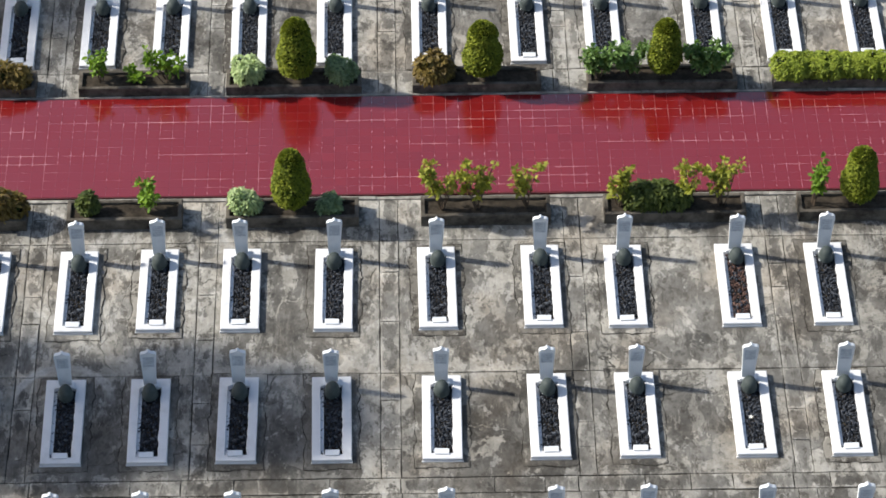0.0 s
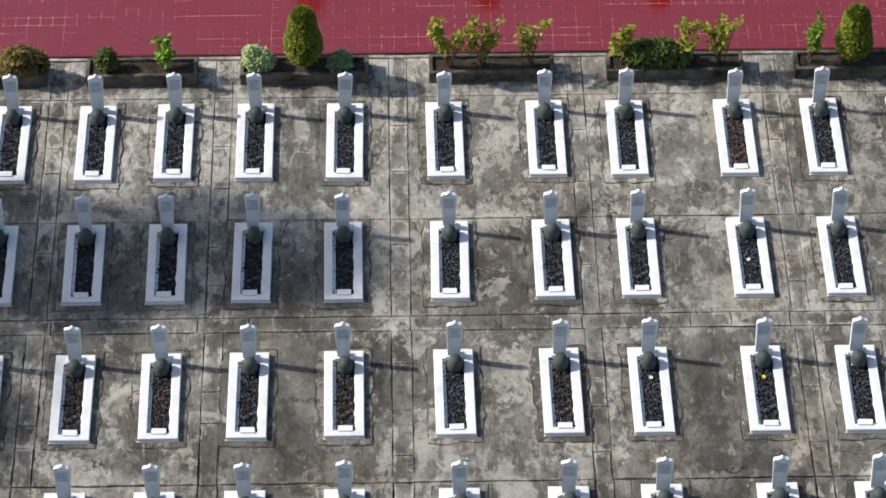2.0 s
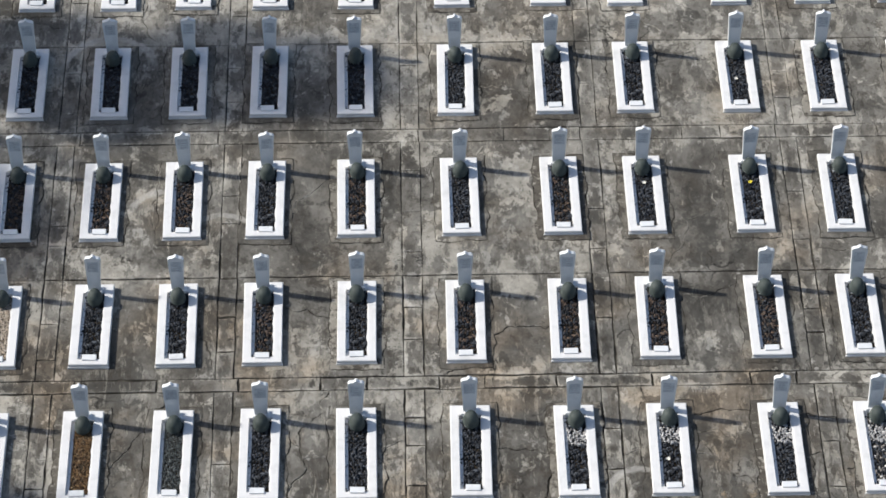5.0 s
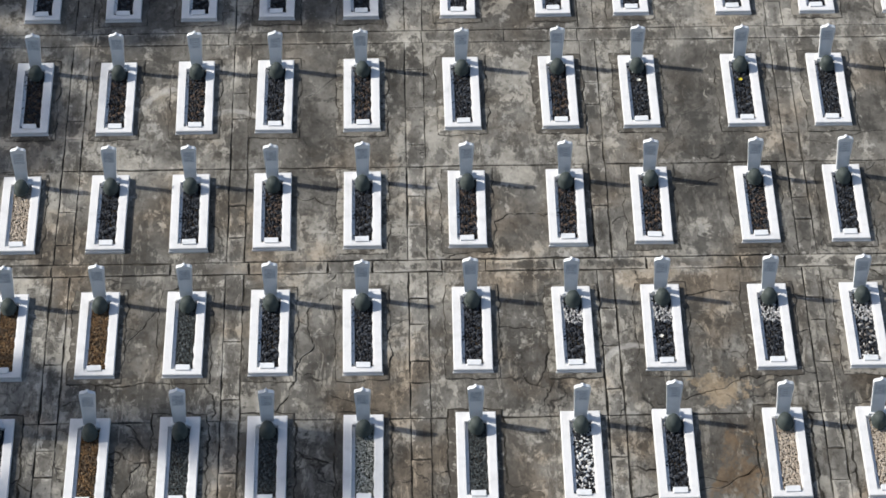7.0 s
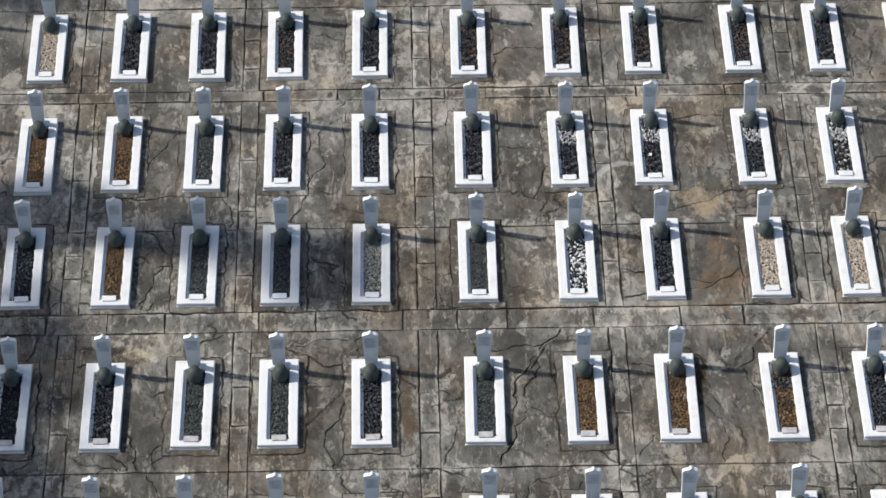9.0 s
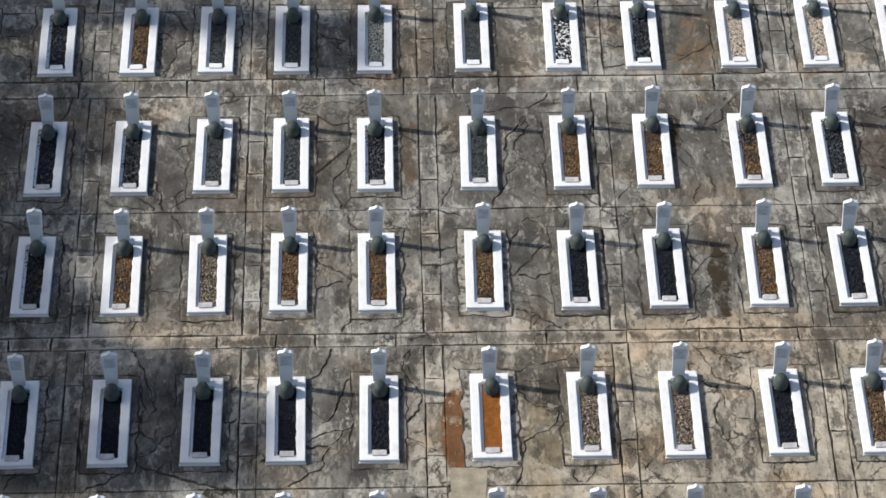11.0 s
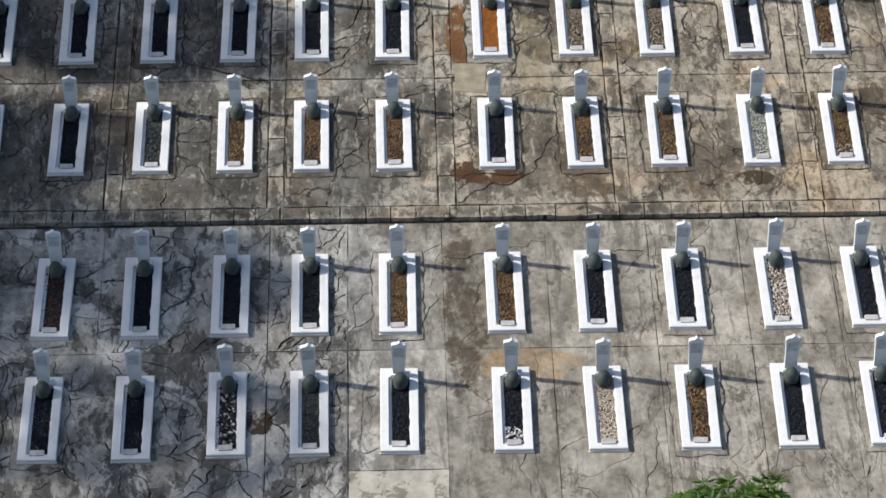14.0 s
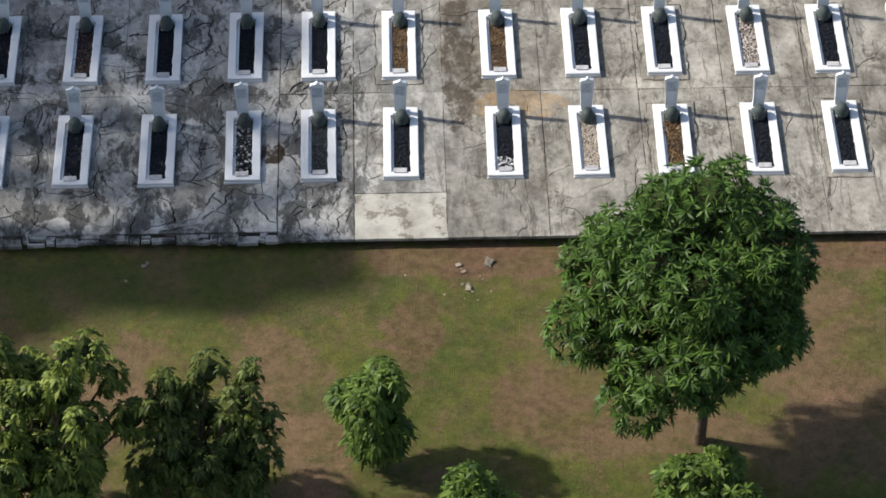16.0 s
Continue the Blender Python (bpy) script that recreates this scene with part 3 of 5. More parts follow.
SLAB_X0, SLAB_X1, EDGE_Y, STEP_Y, FAR_Y = -13.0, 13.0, -1.59, 5.22, 46.0
floor = empty("floor")
tagged(floor, "weathered grey concrete terrace cast in panels with dark joints", "floor", kind="structure")
bm = bmesh.new()
box(bm, SLAB_X0, SLAB_X1, STEP_Y + 0.03, FAR_Y, GRASS_Z - 0.2, -0.016)
box(bm, SLAB_X0, SLAB_X1, EDGE_Y + 0.16, STEP_Y + 0.028, GRASS_Z - 0.2, LOW_Z - 0.018)
part("base_slab", bm, M_JOINT, floor)


def jag(p, q, r, step=0.075, rough=0.105):
    """A jagged line from p to q, by moving midpoints aside."""
    pts = [p, q]
    while math.dist(pts[0], pts[1]) > step and len(pts) < 130:
        out = []
        for (ax, ay), (bx, by) in zip(pts, pts[1:]):
            k = r.gauss(0, rough)
            out += [(ax, ay), ((ax + bx) / 2 - (by - ay) * k, (ay + by) / 2 + (bx - ax) * k)]
        pts = out + [pts[-1]]
    return pts


def cross(u, v):
    return u[..., 0] * v[..., 1] - u[..., 1] * v[..., 0]


def clear(line, poly):
    """Whether a line between two points of a polygon stays within it."""
    a, b = np.array(line[:-1])[:, None], np.array(line[1:])[:, None]
    p = np.array(poly)[None]
    q = np.roll(p, -1, 1)
    hit = (cross(b - a, p - a) * cross(b - a, q - a) < 0) & (cross(q - p, a - p) * cross(q - p, b - p) < 0)
    x, y = line[len(line) // 2]
    px, py, qx, qy = p[0, :, 0], p[0, :, 1], q[0, :, 0], q[0, :, 1]
    with np.errstate(divide="ignore", invalid="ignore"):
        odd = ((py > y) != (qy > y)) & (x < (qx - px) * (y - py) / (qy - py) + px)
    return not hit.any() and odd.sum() % 2 == 1


def area(poly):
    return abs(sum(x0 * y1 - x1 * y0 for (x0, y0, _), (x1, y1, _) in zip(poly, poly[1:] + poly[:1]))) / 2


def crack_up(poly, count, wide, r):
    """Split an outline of (x, y, gap) by jagged cracks; a crack's width changes along its way."""
    done = [poly]
    for _ in range(count):
        sizes = [area(p) for p in done]
        k = r.choices(range(len(done)), [a ** 1.1 for a in sizes])[0]
        p = done[k]
        flat = [(x, y) for x, y, _ in p]
        for _ in range(8):
            i = r.randrange(len(p))
            j = (i + r.randrange(len(p) * 3 // 10, max(len(p) * 3 // 10 + 1, len(p) // 2))) % len(p)
            if math.dist(flat[i], flat[j]) < 0.22:
                continue
            line = jag(flat[i], flat[j], r)
            inner = line[1:-1]
            if len(inner) < 2 or not clear(line[1:-1], flat):
                continue
            w, ph = wide * r.uniform(0.3, 1.3), r.uniform(0, 99)
            gaps = [max(0.0004, w * (0.62 + 0.8 * noise.noise((x * 1.7 + ph, y * 1.7, 0)) + r.uniform(-0.25, 0.25))) for x, y in inner]
            mid = [(x, y, g) for (x, y), g in zip(inner, gaps)]
            lo, hi = min(i, j), max(i, j)
            way = mid if i < j else mid[::-1]
            one = p[lo:hi + 1] + way[::-1]
            two = p[hi:] + p[:lo + 1] + way
            if min(area(one), area(two)) > 0.012:
                done[k:k + 1] = [one, two]
                break
    return done


def panel(name, x0, x1, y0, y1, top, thick, material, gap=0.005, wild=0.005, cracks=0, wide=0.006):
    """A cast panel with ragged, chamfered edges, a recessed joint round it and open cracks through it."""
    if y0 > 26 and material is not M_KERB:
        gap, wild = gap * 0.45, wild * 0.5
    cs = [(x0 + gap, y0 + gap), (x1 - gap, y0 + gap), (x1 - gap, y1 - gap), (x0 + gap, y1 - gap)]
    cs = [(x + rng.uniform(-wild, wild), y + rng.uniform(-wild, wild)) for x, y in cs]
    mx, my = (x0 + x1) / 2, (y0 + y1) / 2
    steps = 1 if material is M_KERB else max(1, min(18, int(max(x1 - x0, y1 - y0) / 0.15)))
    crumble = 0.4 if material is M_LOWER or y0 > 26 else 1.0
    outline = []
    for k in range(4):
        (ax, ay), (bx, by) = cs[k], cs[(k + 1) % 4]
        nx, ny = ((0, 1), (-1, 0), (0, -1), (1, 0))[k]
        for s in range(steps):
            f = s / steps
            x, y = ax + (bx - ax) * f, ay + (by - ay) * f
            bite = 0.0
            if s:
                q = (x * 2.2 + nx * 3.1, y * 2.2 + ny * 5.7, mx)
                bite = crumble * max(-0.004, 0.020 * noise.noise(q) + 0.018 * noise.noise((q[0] * 4, q[1] * 4, my))) + rng.uniform(0, 0.005)
            outline.append((x - mx + nx * bite, y - my + ny * bite, 0.0))
    lean_x, lean_y = rng.uniform(-0.003, 0.003) / (x1 - x0), rng.uniform(-0.003, 0.003) / (y1 - y0)
    deep = min(0.34, (x1 - x0) * 0.42, (y1 - y0) * 0.42)
    vs, fs, rub, dirt = [], [], [], []
    for poly in crack_up(outline, cracks, wide, rng) if cracks else [outline]:
        n, k0, lift = len(poly), len(vs), rng.uniform(-0.003, 0.003) if cracks else 0.0
        rings = ([], [], [])
        for i, (x, y, g) in enumerate(poly):
            (ax, ay, _), (bx, by, _) = poly[i - 1], poly[(i + 1) % n]
            l = math.hypot(bx - ax, by - ay) or 1.0
            nx, ny = -(by - ay) / l, (bx - ax) / l
            z = lift + lean_x * x + lean_y * y
            px, py = x + nx * g, y + ny * g
            rings[0].append((px, py, -thick))
            rings[1].append((px, py, z - 0.005))
            rings[2].append((px + nx * 0.004, py + ny * 0.004, z))
        vs += rings[0] + rings[1] + rings[2]
        fs += [(k0 + a + n * k, k0 + (a + 1) % n + n * k, k0 + (a + 1) % n + n * k + n, k0 + a + n * k + n) for k in (0, 1) for a in range(n)]
        rub += [1.0] * (3 * n)
        dirt += [0.6 if g == 0 else min(1.0, g / 0.004) for _, _, g in poly] * 3
        if cracks:
            # dirt settles in a narrow border beside each crack
            inner = []
            for i, (x, y, z) in enumerate(rings[2]):
                (ax, ay, _), (bx, by, _) = rings[2][i - 2], rings[2][(i + 2) % n]
                l = math.hypot(bx - ax, by - ay) or 1.0
                b = 0.022 * (0.6 + 0.8 * rng.random())
                inner.append((x - (by - ay) / l * b, y + (bx - ax) / l * b, z + 0.0006))
            vs += inner
            fs += [(k0 + a + 2 * n, k0 + (a + 1) % n + 2 * n, k0 + (a + 1) % n + 3 * n, k0 + a + 3 * n) for a in range(n)]
            fs.append(tuple(range(k0 + 3 * n, k0 + 4 * n)))
            rub += [max(0.0, 1 - min(x1 - mx - abs(p[0]), y1 - my - abs(p[1])) / deep) for p in inner]
            dirt += [0.0] * n
        else:
            dirt += [0.0] * n
            w, h = max(0.0, (x1 - x0) / 2 - deep), max(0.0, (y1 - y0) / 2 - deep)
            vs += [(max(-w, min(w, p[0])), max(-h, min(h, p[1])), p[2]) for p in rings[2]]
            fs += [(k0 + a + 2 * n, k0 + (a + 1) % n + 2 * n, k0 + (a + 1) % n + 3 * n, k0 + a + 3 * n) for a in range(n)]
            fs.append(tuple(range(k0 + 3 * n, k0 + 4 * n)))
            rub += [0.0] * n
    me = raw_mesh(name, vs, fs)
    worn = me.attributes.new("rubbed_edge", "FLOAT", "POINT")
    worn.data.foreach_set("value", rub)
    if cracks:
        grimy = me.attributes.new("crack_dirt", "FLOAT", "POINT")
        grimy.data.foreach_set("value", dirt)
    me.validate()
    ob = mesh_part(name, me, material, floor)
    ob.matrix_basis = pose(mx, my, top)
    return ob


def breaks(x, y, size):
    """How often a panel at a place is cracked, and how wide its cracks are."""
    near = max(0.0, min(1.0, (27 - y) / 11))
    count = size * (0.2 + 0.95 * near * near) * (1.5 if x < -2 else 1.0)
    return int(count * rng.uniform(0.6, 1.4)), 0.003 + 0.0095 * near


STRIPS = [(-9.20, -8.90), (-6.18, -5.88), (-3.32, -3.02), (-0.31, 0.01), (2.80, 3.08), (6.19, 6.48), (9.30, 9.60)]
WIDE = [(SLAB_X0, -9.20)] + [(a[1], b[0]) for a, b in zip(STRIPS, STRIPS[1:])] + [(9.60, SLAB_X1)]
CELLS = [(5.52, 8.85), (8.85, 11.87), (12.16, 15.05), (15.05, 17.98), (18.42, 20.30), (20.30, 23.45), (23.72, 25.90), (25.90, 29.02), (29.33, 31.50), (31.50, 34.45), (34.45, 35.50), (37.92, 38.62), (38.62, 41.2), (41.2, FAR_Y)]
BANDS = [(11.87, 12.16), (17.98, 18.42), (23.45, 23.72), (29.02, 29.33)]


def pieces(a, b, lo, hi):
    if b - a <= lo:
        return [(a, b)]
    out = [a]
    while out[-1] < b - lo:
        out.append(min(b, out[-1] + rng.uniform(lo, hi)))
    out[-1] = b
    return list(zip(out, out[1:]))


for y0, y1 in CELLS:
    for x0, x1 in WIDE:
        count, wide = breaks((x0 + x1) / 2, y0, (x1 - x0) * (y1 - y0))
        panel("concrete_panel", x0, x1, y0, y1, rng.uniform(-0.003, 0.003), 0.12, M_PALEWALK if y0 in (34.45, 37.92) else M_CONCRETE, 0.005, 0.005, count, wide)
for x0, x1 in STRIPS:
    for y0, y1 in CELLS:
        for a, b in pieces(y0, y1, 0.42, 1.25):
            panel("paving_strip", x0, x1, a, b, rng.uniform(-0.008, 0.002), 0.1, M_PALEWALK if y0 in (34.45, 37.92) else M_STRIP, 0.011, 0.011)
for y0, y1 in BANDS:
    for a, b in pieces(SLAB_X0, SLAB_X1, 0.5, 1.6):
        panel("band_slab", a, b, y0, y1, rng.uniform(-0.006, 0.004), 0.1, M_STRIP, 0.011, 0.011)
for a, b in pieces(SLAB_X0, SLAB_X1, 0.36, 0.62):
    panel("edge_block", a, b, STEP_Y, 5.52, rng.uniform(-0.008, 0.006), 0.13, M_CONCRETE, 0.008)
for x0, x1 in ((SLAB_X0, -9.0), (-9.0, -6.12), (-6.12, -3.25), (-3.25, -1.90), (-1.90, -0.27), (-0.27, 1.52), (1.52, 3.30), (3.30, 4.88), (4.88, 6.42), (6.42, 9.4), (9.4, SLAB_X1)):
    broken = x0 < -3.3
    front = EDGE_Y + 0.22 if broken else EDGE_Y
    for y0, y1 in ((front, -0.45), (-0.45, 2.18), (2.18, STEP_Y - 0.04)) if x0 == -1.90 else ((front, 2.18), (2.18, STEP_Y - 0.04)):
        fresh = y1 == -0.45
        panel("concrete_panel", x0, x1, y0, y1, LOW_Z + rng.uniform(-0.004, 0.004), 0.06 if y0 == front else 0.17, M_FRESH if fresh else M_LOWER, 0.002, 0.005, 0 if fresh else rng.randint(46, 58) if x1 < -1.8 else rng.randint(4, 8), 0.017 if x1 < -1.8 else 0.007)
# the broken lip of the terrace
x = SLAB_X0
while x < -3.3:
    far = EDGE_Y + 0.222
    wide = rng.uniform(0.10, 0.42)
    for y0, y1 in ((EDGE_Y + rng.uniform(-0.03, 0.05), EDGE_Y + 0.11 + rng.uniform(-0.03, 0.03)), (EDGE_Y + 0.12, far)) if rng.random() < 0.45 else ((EDGE_Y + rng.uniform(-0.03, 0.06), far),):
        panel("edge_slab", x, min(x + wide, -3.25), y0, y1, LOW_Z + rng.uniform(-0.035, 0.002), 0.07, M_LOWER, 0.005, 0.022)
    x += wide
panel("cement_patch", 0.03, 0.66, 8.42, 9.24, 0.008, 0.05, plain("sandy_cement", (0.150, 0.128, 0.090), (0.290, 0.255, 0.190), 3.5, 0.9, 0.15, 0.3, 30), 0.02, 0.03)

# ---- red tiled path ----
PATH_Y0, PATH_Y1, PATH_Z, TILE = 35.50, 37.91, 0.06, 0.2165
walkway = empty("red_path")
tagged(walkway, "shiny wet red tiled path with pale grout lines", "path", kind="structure")
bm = bmesh.new()
box(bm, SLAB_X0, SLAB_X1, PATH_Y0 + 0.004, PATH_Y1 - 0.004, -0.1, PATH_Z - 0.002)
part("grout_bed", bm, M_GROUT, walkway)
bm = bmesh.new()
box(bm, SLAB_X0, SLAB_X1, PATH_Y0 - 0.02, PATH_Y0 + 0.003, -0.1, PATH_Z - 0.006)
part("path_edge", bm, plain("dark_red_cement", (0.035, 0.008, 0.010), (0.10, 0.018, 0.02), 3), walkway)
TILE_Y = (PATH_Y1 - PATH_Y0) / 12
g, c = 0.0035, 0.0015
h, hy = TILE / 2 - g, TILE_Y / 2 - g
CORNERS = ((-1, -1), (1, -1), (1, 1), (-1, 1))
tile_v = [(sx * h, sy * hy, -0.02) for sx, sy in CORNERS] + [(sx * h, sy * hy, -c) for sx, sy in CORNERS]
tile_v += [(sx * (h - c), sy * (hy - c), 0) for sx, sy in CORNERS]
tile_f = [(8, 9, 10, 11)] + [(a + 4 * k, b + 4 * k, b + 4 * k + 4, a + 4 * k + 4) for k in (0, 1) for a, b in ((0, 1), (1, 2), (2, 3), (3, 0))]
rest_v, rest_f = [], []
tile_mesh = raw_mesh("tile", tile_v, tile_f)
tile_mesh.materials.append(M_TILE)
for j in range(12):
    for i in range(int((SLAB_X1 - SLAB_X0) / TILE)):
        x, y = SLAB_X0 + TILE * (i + 0.5) + 0.02, PATH_Y0 + TILE_Y * (j + 0.5)
        m = pose(x, y, PATH_Z + rng.uniform(-0.001, 0.001), rng.uniform(-0.25, 0.25), rng.uniform(-0.25, 0.25))
        if -2.0 < x < 3.2:
            ob = new("tile", tile_mesh)
            ob.parent, ob.matrix_basis = walkway, m
        else:
            k = len(rest_v)
            rest_v += [tuple(m @ Vector(v)) for v in tile_v]
            rest_f += [tuple(q + k for q in f) for f in tile_f]
tagged(mesh_part("further_tiles", raw_mesh("further_tiles", rest_v, rest_f), M_TILE, walkway), "red glazed tiles", kind="stuff")

# pale kerb stones along both sides of the path
for y0, y1, z in ((PATH_Y0 - 0.10, PATH_Y0 - 0.022, 0.03), (PATH_Y1 + 0.005, PATH_Y1 + 0.055, 0.075)):
    for a, b in pieces(SLAB_X0, SLAB_X1, 0.35, 0.8):
        panel("kerb_stone", a, b, y0, y1, z + rng.uniform(-0.008, 0.008), 0.15, M_KERB, 0.004, 0.006)

# ---- graves ----
HALF_W, LENGTH, RIM_Z = 0.315, 1.80, 0.09


def ring(bm, outer, inner, z0, z1, zin):
    """A frame: outer and inner are x0, x1, y0, y1; zin is the floor of the opening."""
    def loop(r, z):
        x0, x1, y0, y1 = r
        return [bm.verts.new(p) for p in ((x0, y0, z), (x1, y0, z), (x1, y1, z), (x0, y1, z))]
    c = 0.010
    o, i = outer, inner
    shrink = lambda r, d: (r[0] + d, r[1] - d, r[2] + d, r[3] - d)
    loops = [loop(o, z0), loop(o, z1 - c), loop(shrink(o, c), z1), loop(shrink(i, -c), z1), loop(i, z1 - c), loop(i, zin)]
    for a, b in zip(loops, loops[1:]):
        for k in range(4):
            bm.faces.new((a[k], a[(k + 1) % 4], b[(k + 1) % 4], b[k]))
    bm.faces.new(loops[-1])


def kerb_mesh(seed):
    bm = bmesh.new()
    ring(bm, (-HALF_W, HALF_W, 0, LENGTH), (-0.172, 0.178, 0.125, 1.60), -0.12, RIM_Z, 0.006)
    bm.faces.ensure_lookup_table()
    bm.faces[-1].material_index = 1
    box(bm, -0.180, -0.128, 0.12, 1.605, -0.02, 0.045, 0.004)
    box(bm, -HALF_W - 0.014, HALF_W + 0.014, -0.016, 0.012, -0.12, 0.034, 0.005)
    bead = []
    for k in range(41):
        y = 0.13 + 1.46 * k / 40
        x = 0.172 - 0.020 * max(0.0, 0.35 + noise.noise((y * 7, seed * 5.3, 0)) + 0.5 * noise.noise((y * 19, seed * 3.1, 4)))
        bead.append([bm.verts.new(p) for p in ((0.186, y, RIM_Z - 0.003), (x + 0.004, y, RIM_Z - 0.006), (x, y, RIM_Z - 0.016), (x - 0.004, y, 0.0))])
    for a, b in zip(bead, bead[1:]):
        for i in range(3):
            bm.faces.new((a[i], a[i + 1], b[i + 1], b[i]))
    bmesh.ops.recalc_face_normals(bm, faces=bm.faces)
    me = bpy.data.meshes.new("kerb_frame")
    bm.to_mesh(me)
    bm.free()
    me.materials.append(M_WHITE)
    me.materials.append(M_SOIL)
    return me


def apron_mesh(seed, grime=0.010):
    """A ragged low fillet of mortar round the foot of a kerb."""
    r = random.Random(seed)
    w, l = HALF_W, LENGTH
    edge = [(-w + 2 * w * k / 12, 0.0, 0, -1) for k in range(12)] + [(w, l * k / 30, 1, 0) for k in range(30)]
    edge += [(w - 2 * w * k / 12, l, 0, 1) for k in range(12)] + [(-w, l - l * k / 30, -1, 0) for k in range(30)]
    vs, fs, n = [], [], len(edge)
    for k, (x, y, nx, ny) in enumerate(edge):
        f = noise.noise((x * 3.0 + seed * 7, y * 3.0, 0)) + 0.5 * noise.noise((x * 11, y * 11 + seed, 4))
        out = max(0.03, 0.118 + 0.055 * f + r.uniform(-0.008, 0.008))
        cx, cy = (1 if x > 0 else -1) if not nx else nx, (1 if y > l / 2 else -1) if not ny else ny
        corner = abs(abs(x) - w) < 1e-6 and (y < 1e-6 or abs(y - l) < 1e-6)
        dx, dy = (cx, cy) if corner else (nx, ny)
        vs += [(x - nx * 0.02, y - ny * 0.02, 0.016), (x + dx * out * 0.7, y + dy * out * 0.7, 0.014 + r.uniform(-0.004, 0.006)), (x + dx * out, y + dy * out, 0.010), (x + dx * (out + 0.004), y + dy * (out + 0.004), -0.05)]
    for k in range(n):
        a, b = 4 * k, 4 * ((k + 1) % n)
        fs += [(a + i, a + i + 1, b + i + 1, b + i) for i in range(3)]
    k0 = len(vs)
    for k in range(n):
        q, p = Vector(vs[4 * k + 2]), Vector(vs[4 * k])
        d = Vector((q.x - p.x, q.y - p.y, 0)).normalized()
        wide = max(0.001, grime + (0.012 + grime) * noise.noise((q.x * 4 + seed, q.y * 4, 9)))
        vs += [(q.x - d.x * 0.01, q.y - d.y * 0.01, 0.0075), (q.x + d.x * (0.004 + wide), q.y + d.y * (0.004 + wide), 0.0065)]
    dark = len(fs)
    for k in range(n):
        a, b = k0 + 2 * k, k0 + 2 * ((k + 1) % n)
        fs.append((a, a + 1, b + 1, b))
    me = raw_mesh("mortar_apron", vs, fs)
    me.materials.append(None)
    me.materials.append(M_JOINT)
    me.polygons.foreach_set("material_index", [0] * dark + [1] * (len(fs) - dark))
    return me


def tablet_mesh():
    """A tablet that widens upward to a shouldered, pointed top, with a recessed front."""
    bm = bmesh.new()
    half = [(0.100, 0.0), (0.108, 0.30), (0.126, 0.66), (0.129, 0.735), (0.123, 0.765), (0.098, 0.785), (0.055, 0.795), (0.026, 0.802), (0.020, 0.826), (0.0, 0.836)]
    pts = half + [(-x, z) for x, z in half[-2::-1]]
    front = [bm.verts.new((x, -0.032, z)) for x, z in pts]
    back = [bm.verts.new((x, 0.032, z)) for x, z in pts]
    face = bm.faces.new(front)
    bm.faces.new(back[::-1])
    n = len(pts)
    for k in range(n):
        bm.faces.new((front[k], back[k], back[(k + 1) % n], front[(k + 1) % n]))
    bmesh.ops.recalc_face_normals(bm, faces=bm.faces)
    bmesh.ops.inset_individual(bm, faces=[face], thickness=0.017, depth=0.0)
    bmesh.ops.inset_individual(bm, faces=[face], thickness=0.003, depth=-0.010)
    box(bm, -0.135, 0.135, -0.075, 0.075, -0.02, 0.045, 0.008)
    me = bpy.data.meshes.new("headstone")
    bm.to_mesh(me)
    bm.free()
    me.materials.append(M_STONE)
    return me


def inset_mesh():
    bm = bmesh.new()
    box(bm, -0.090, 0.090, -0.0255, -0.018, 0.46, 0.70, 0.003)
    me = bpy.data.meshes.new("inscription_panel")
    bm.to_mesh(me)
    bm.free()
    me.materials.append(M_PANEL)
    return me


def bars_mesh(rows, z0, dz, y, w):
    bm = bmesh.new()
    r = random.Random(3)
    for k in range(rows):
        z, a = z0 - k * dz, w * r.uniform(0.55, 1.0)
        box(bm, -a, a, y - 0.003, y, z, z + dz * 0.45)
    me = bpy.data.meshes.new("inscription")
    bm.to_mesh(me)
    bm.free()
    me.materials.append(M_INK)
    return me


def helmet_mesh():
    """A steel-helmet shape: a dome with a short flared brim, a little longer than wide."""
    rings = [(0.128, 0.0), (0.142, -0.006), (0.138, 0.006), (0.126, 0.022), (0.124, 0.06), (0.117, 0.098), (0.101, 0.132), (0.076, 0.158), (0.042, 0.174), (0.012, 0.178)]
    vs, fs, n = [], [], 20
    for k, (r, z) in enumerate(rings):
        for i in range(n):
            a = 2 * math.pi * i / n
            dip = 0.012 * math.cos(2 * a) if k < 3 else 0
            vs.append((r * 0.93 * math.cos(a), r * 1.06 * math.sin(a), z * 1.08 + dip))
    for k in range(len(rings) - 1):
        for i in range(n):
            fs.append((k * n + i, k * n + (i + 1) % n, (k + 1) * n + (i + 1) % n, (k + 1) * n + i))
    fs.append(tuple((len(rings) - 1) * n + i for i in range(n)))
    me = raw_mesh("helmet", vs, fs)
    me.polygons.foreach_set("use_smooth", [True] * len(me.polygons))
    me.materials.append(M_HELMET)
    return me


def nameplate_mesh():
    bm = bmesh.new()
    box(bm, -0.115, 0.115, -0.05, 0.05, -0.06, 0.026, 0.006)
    me = bpy.data.meshes.new("nameplate")
    bm.to_mesh(me)
    bm.free()
    return me


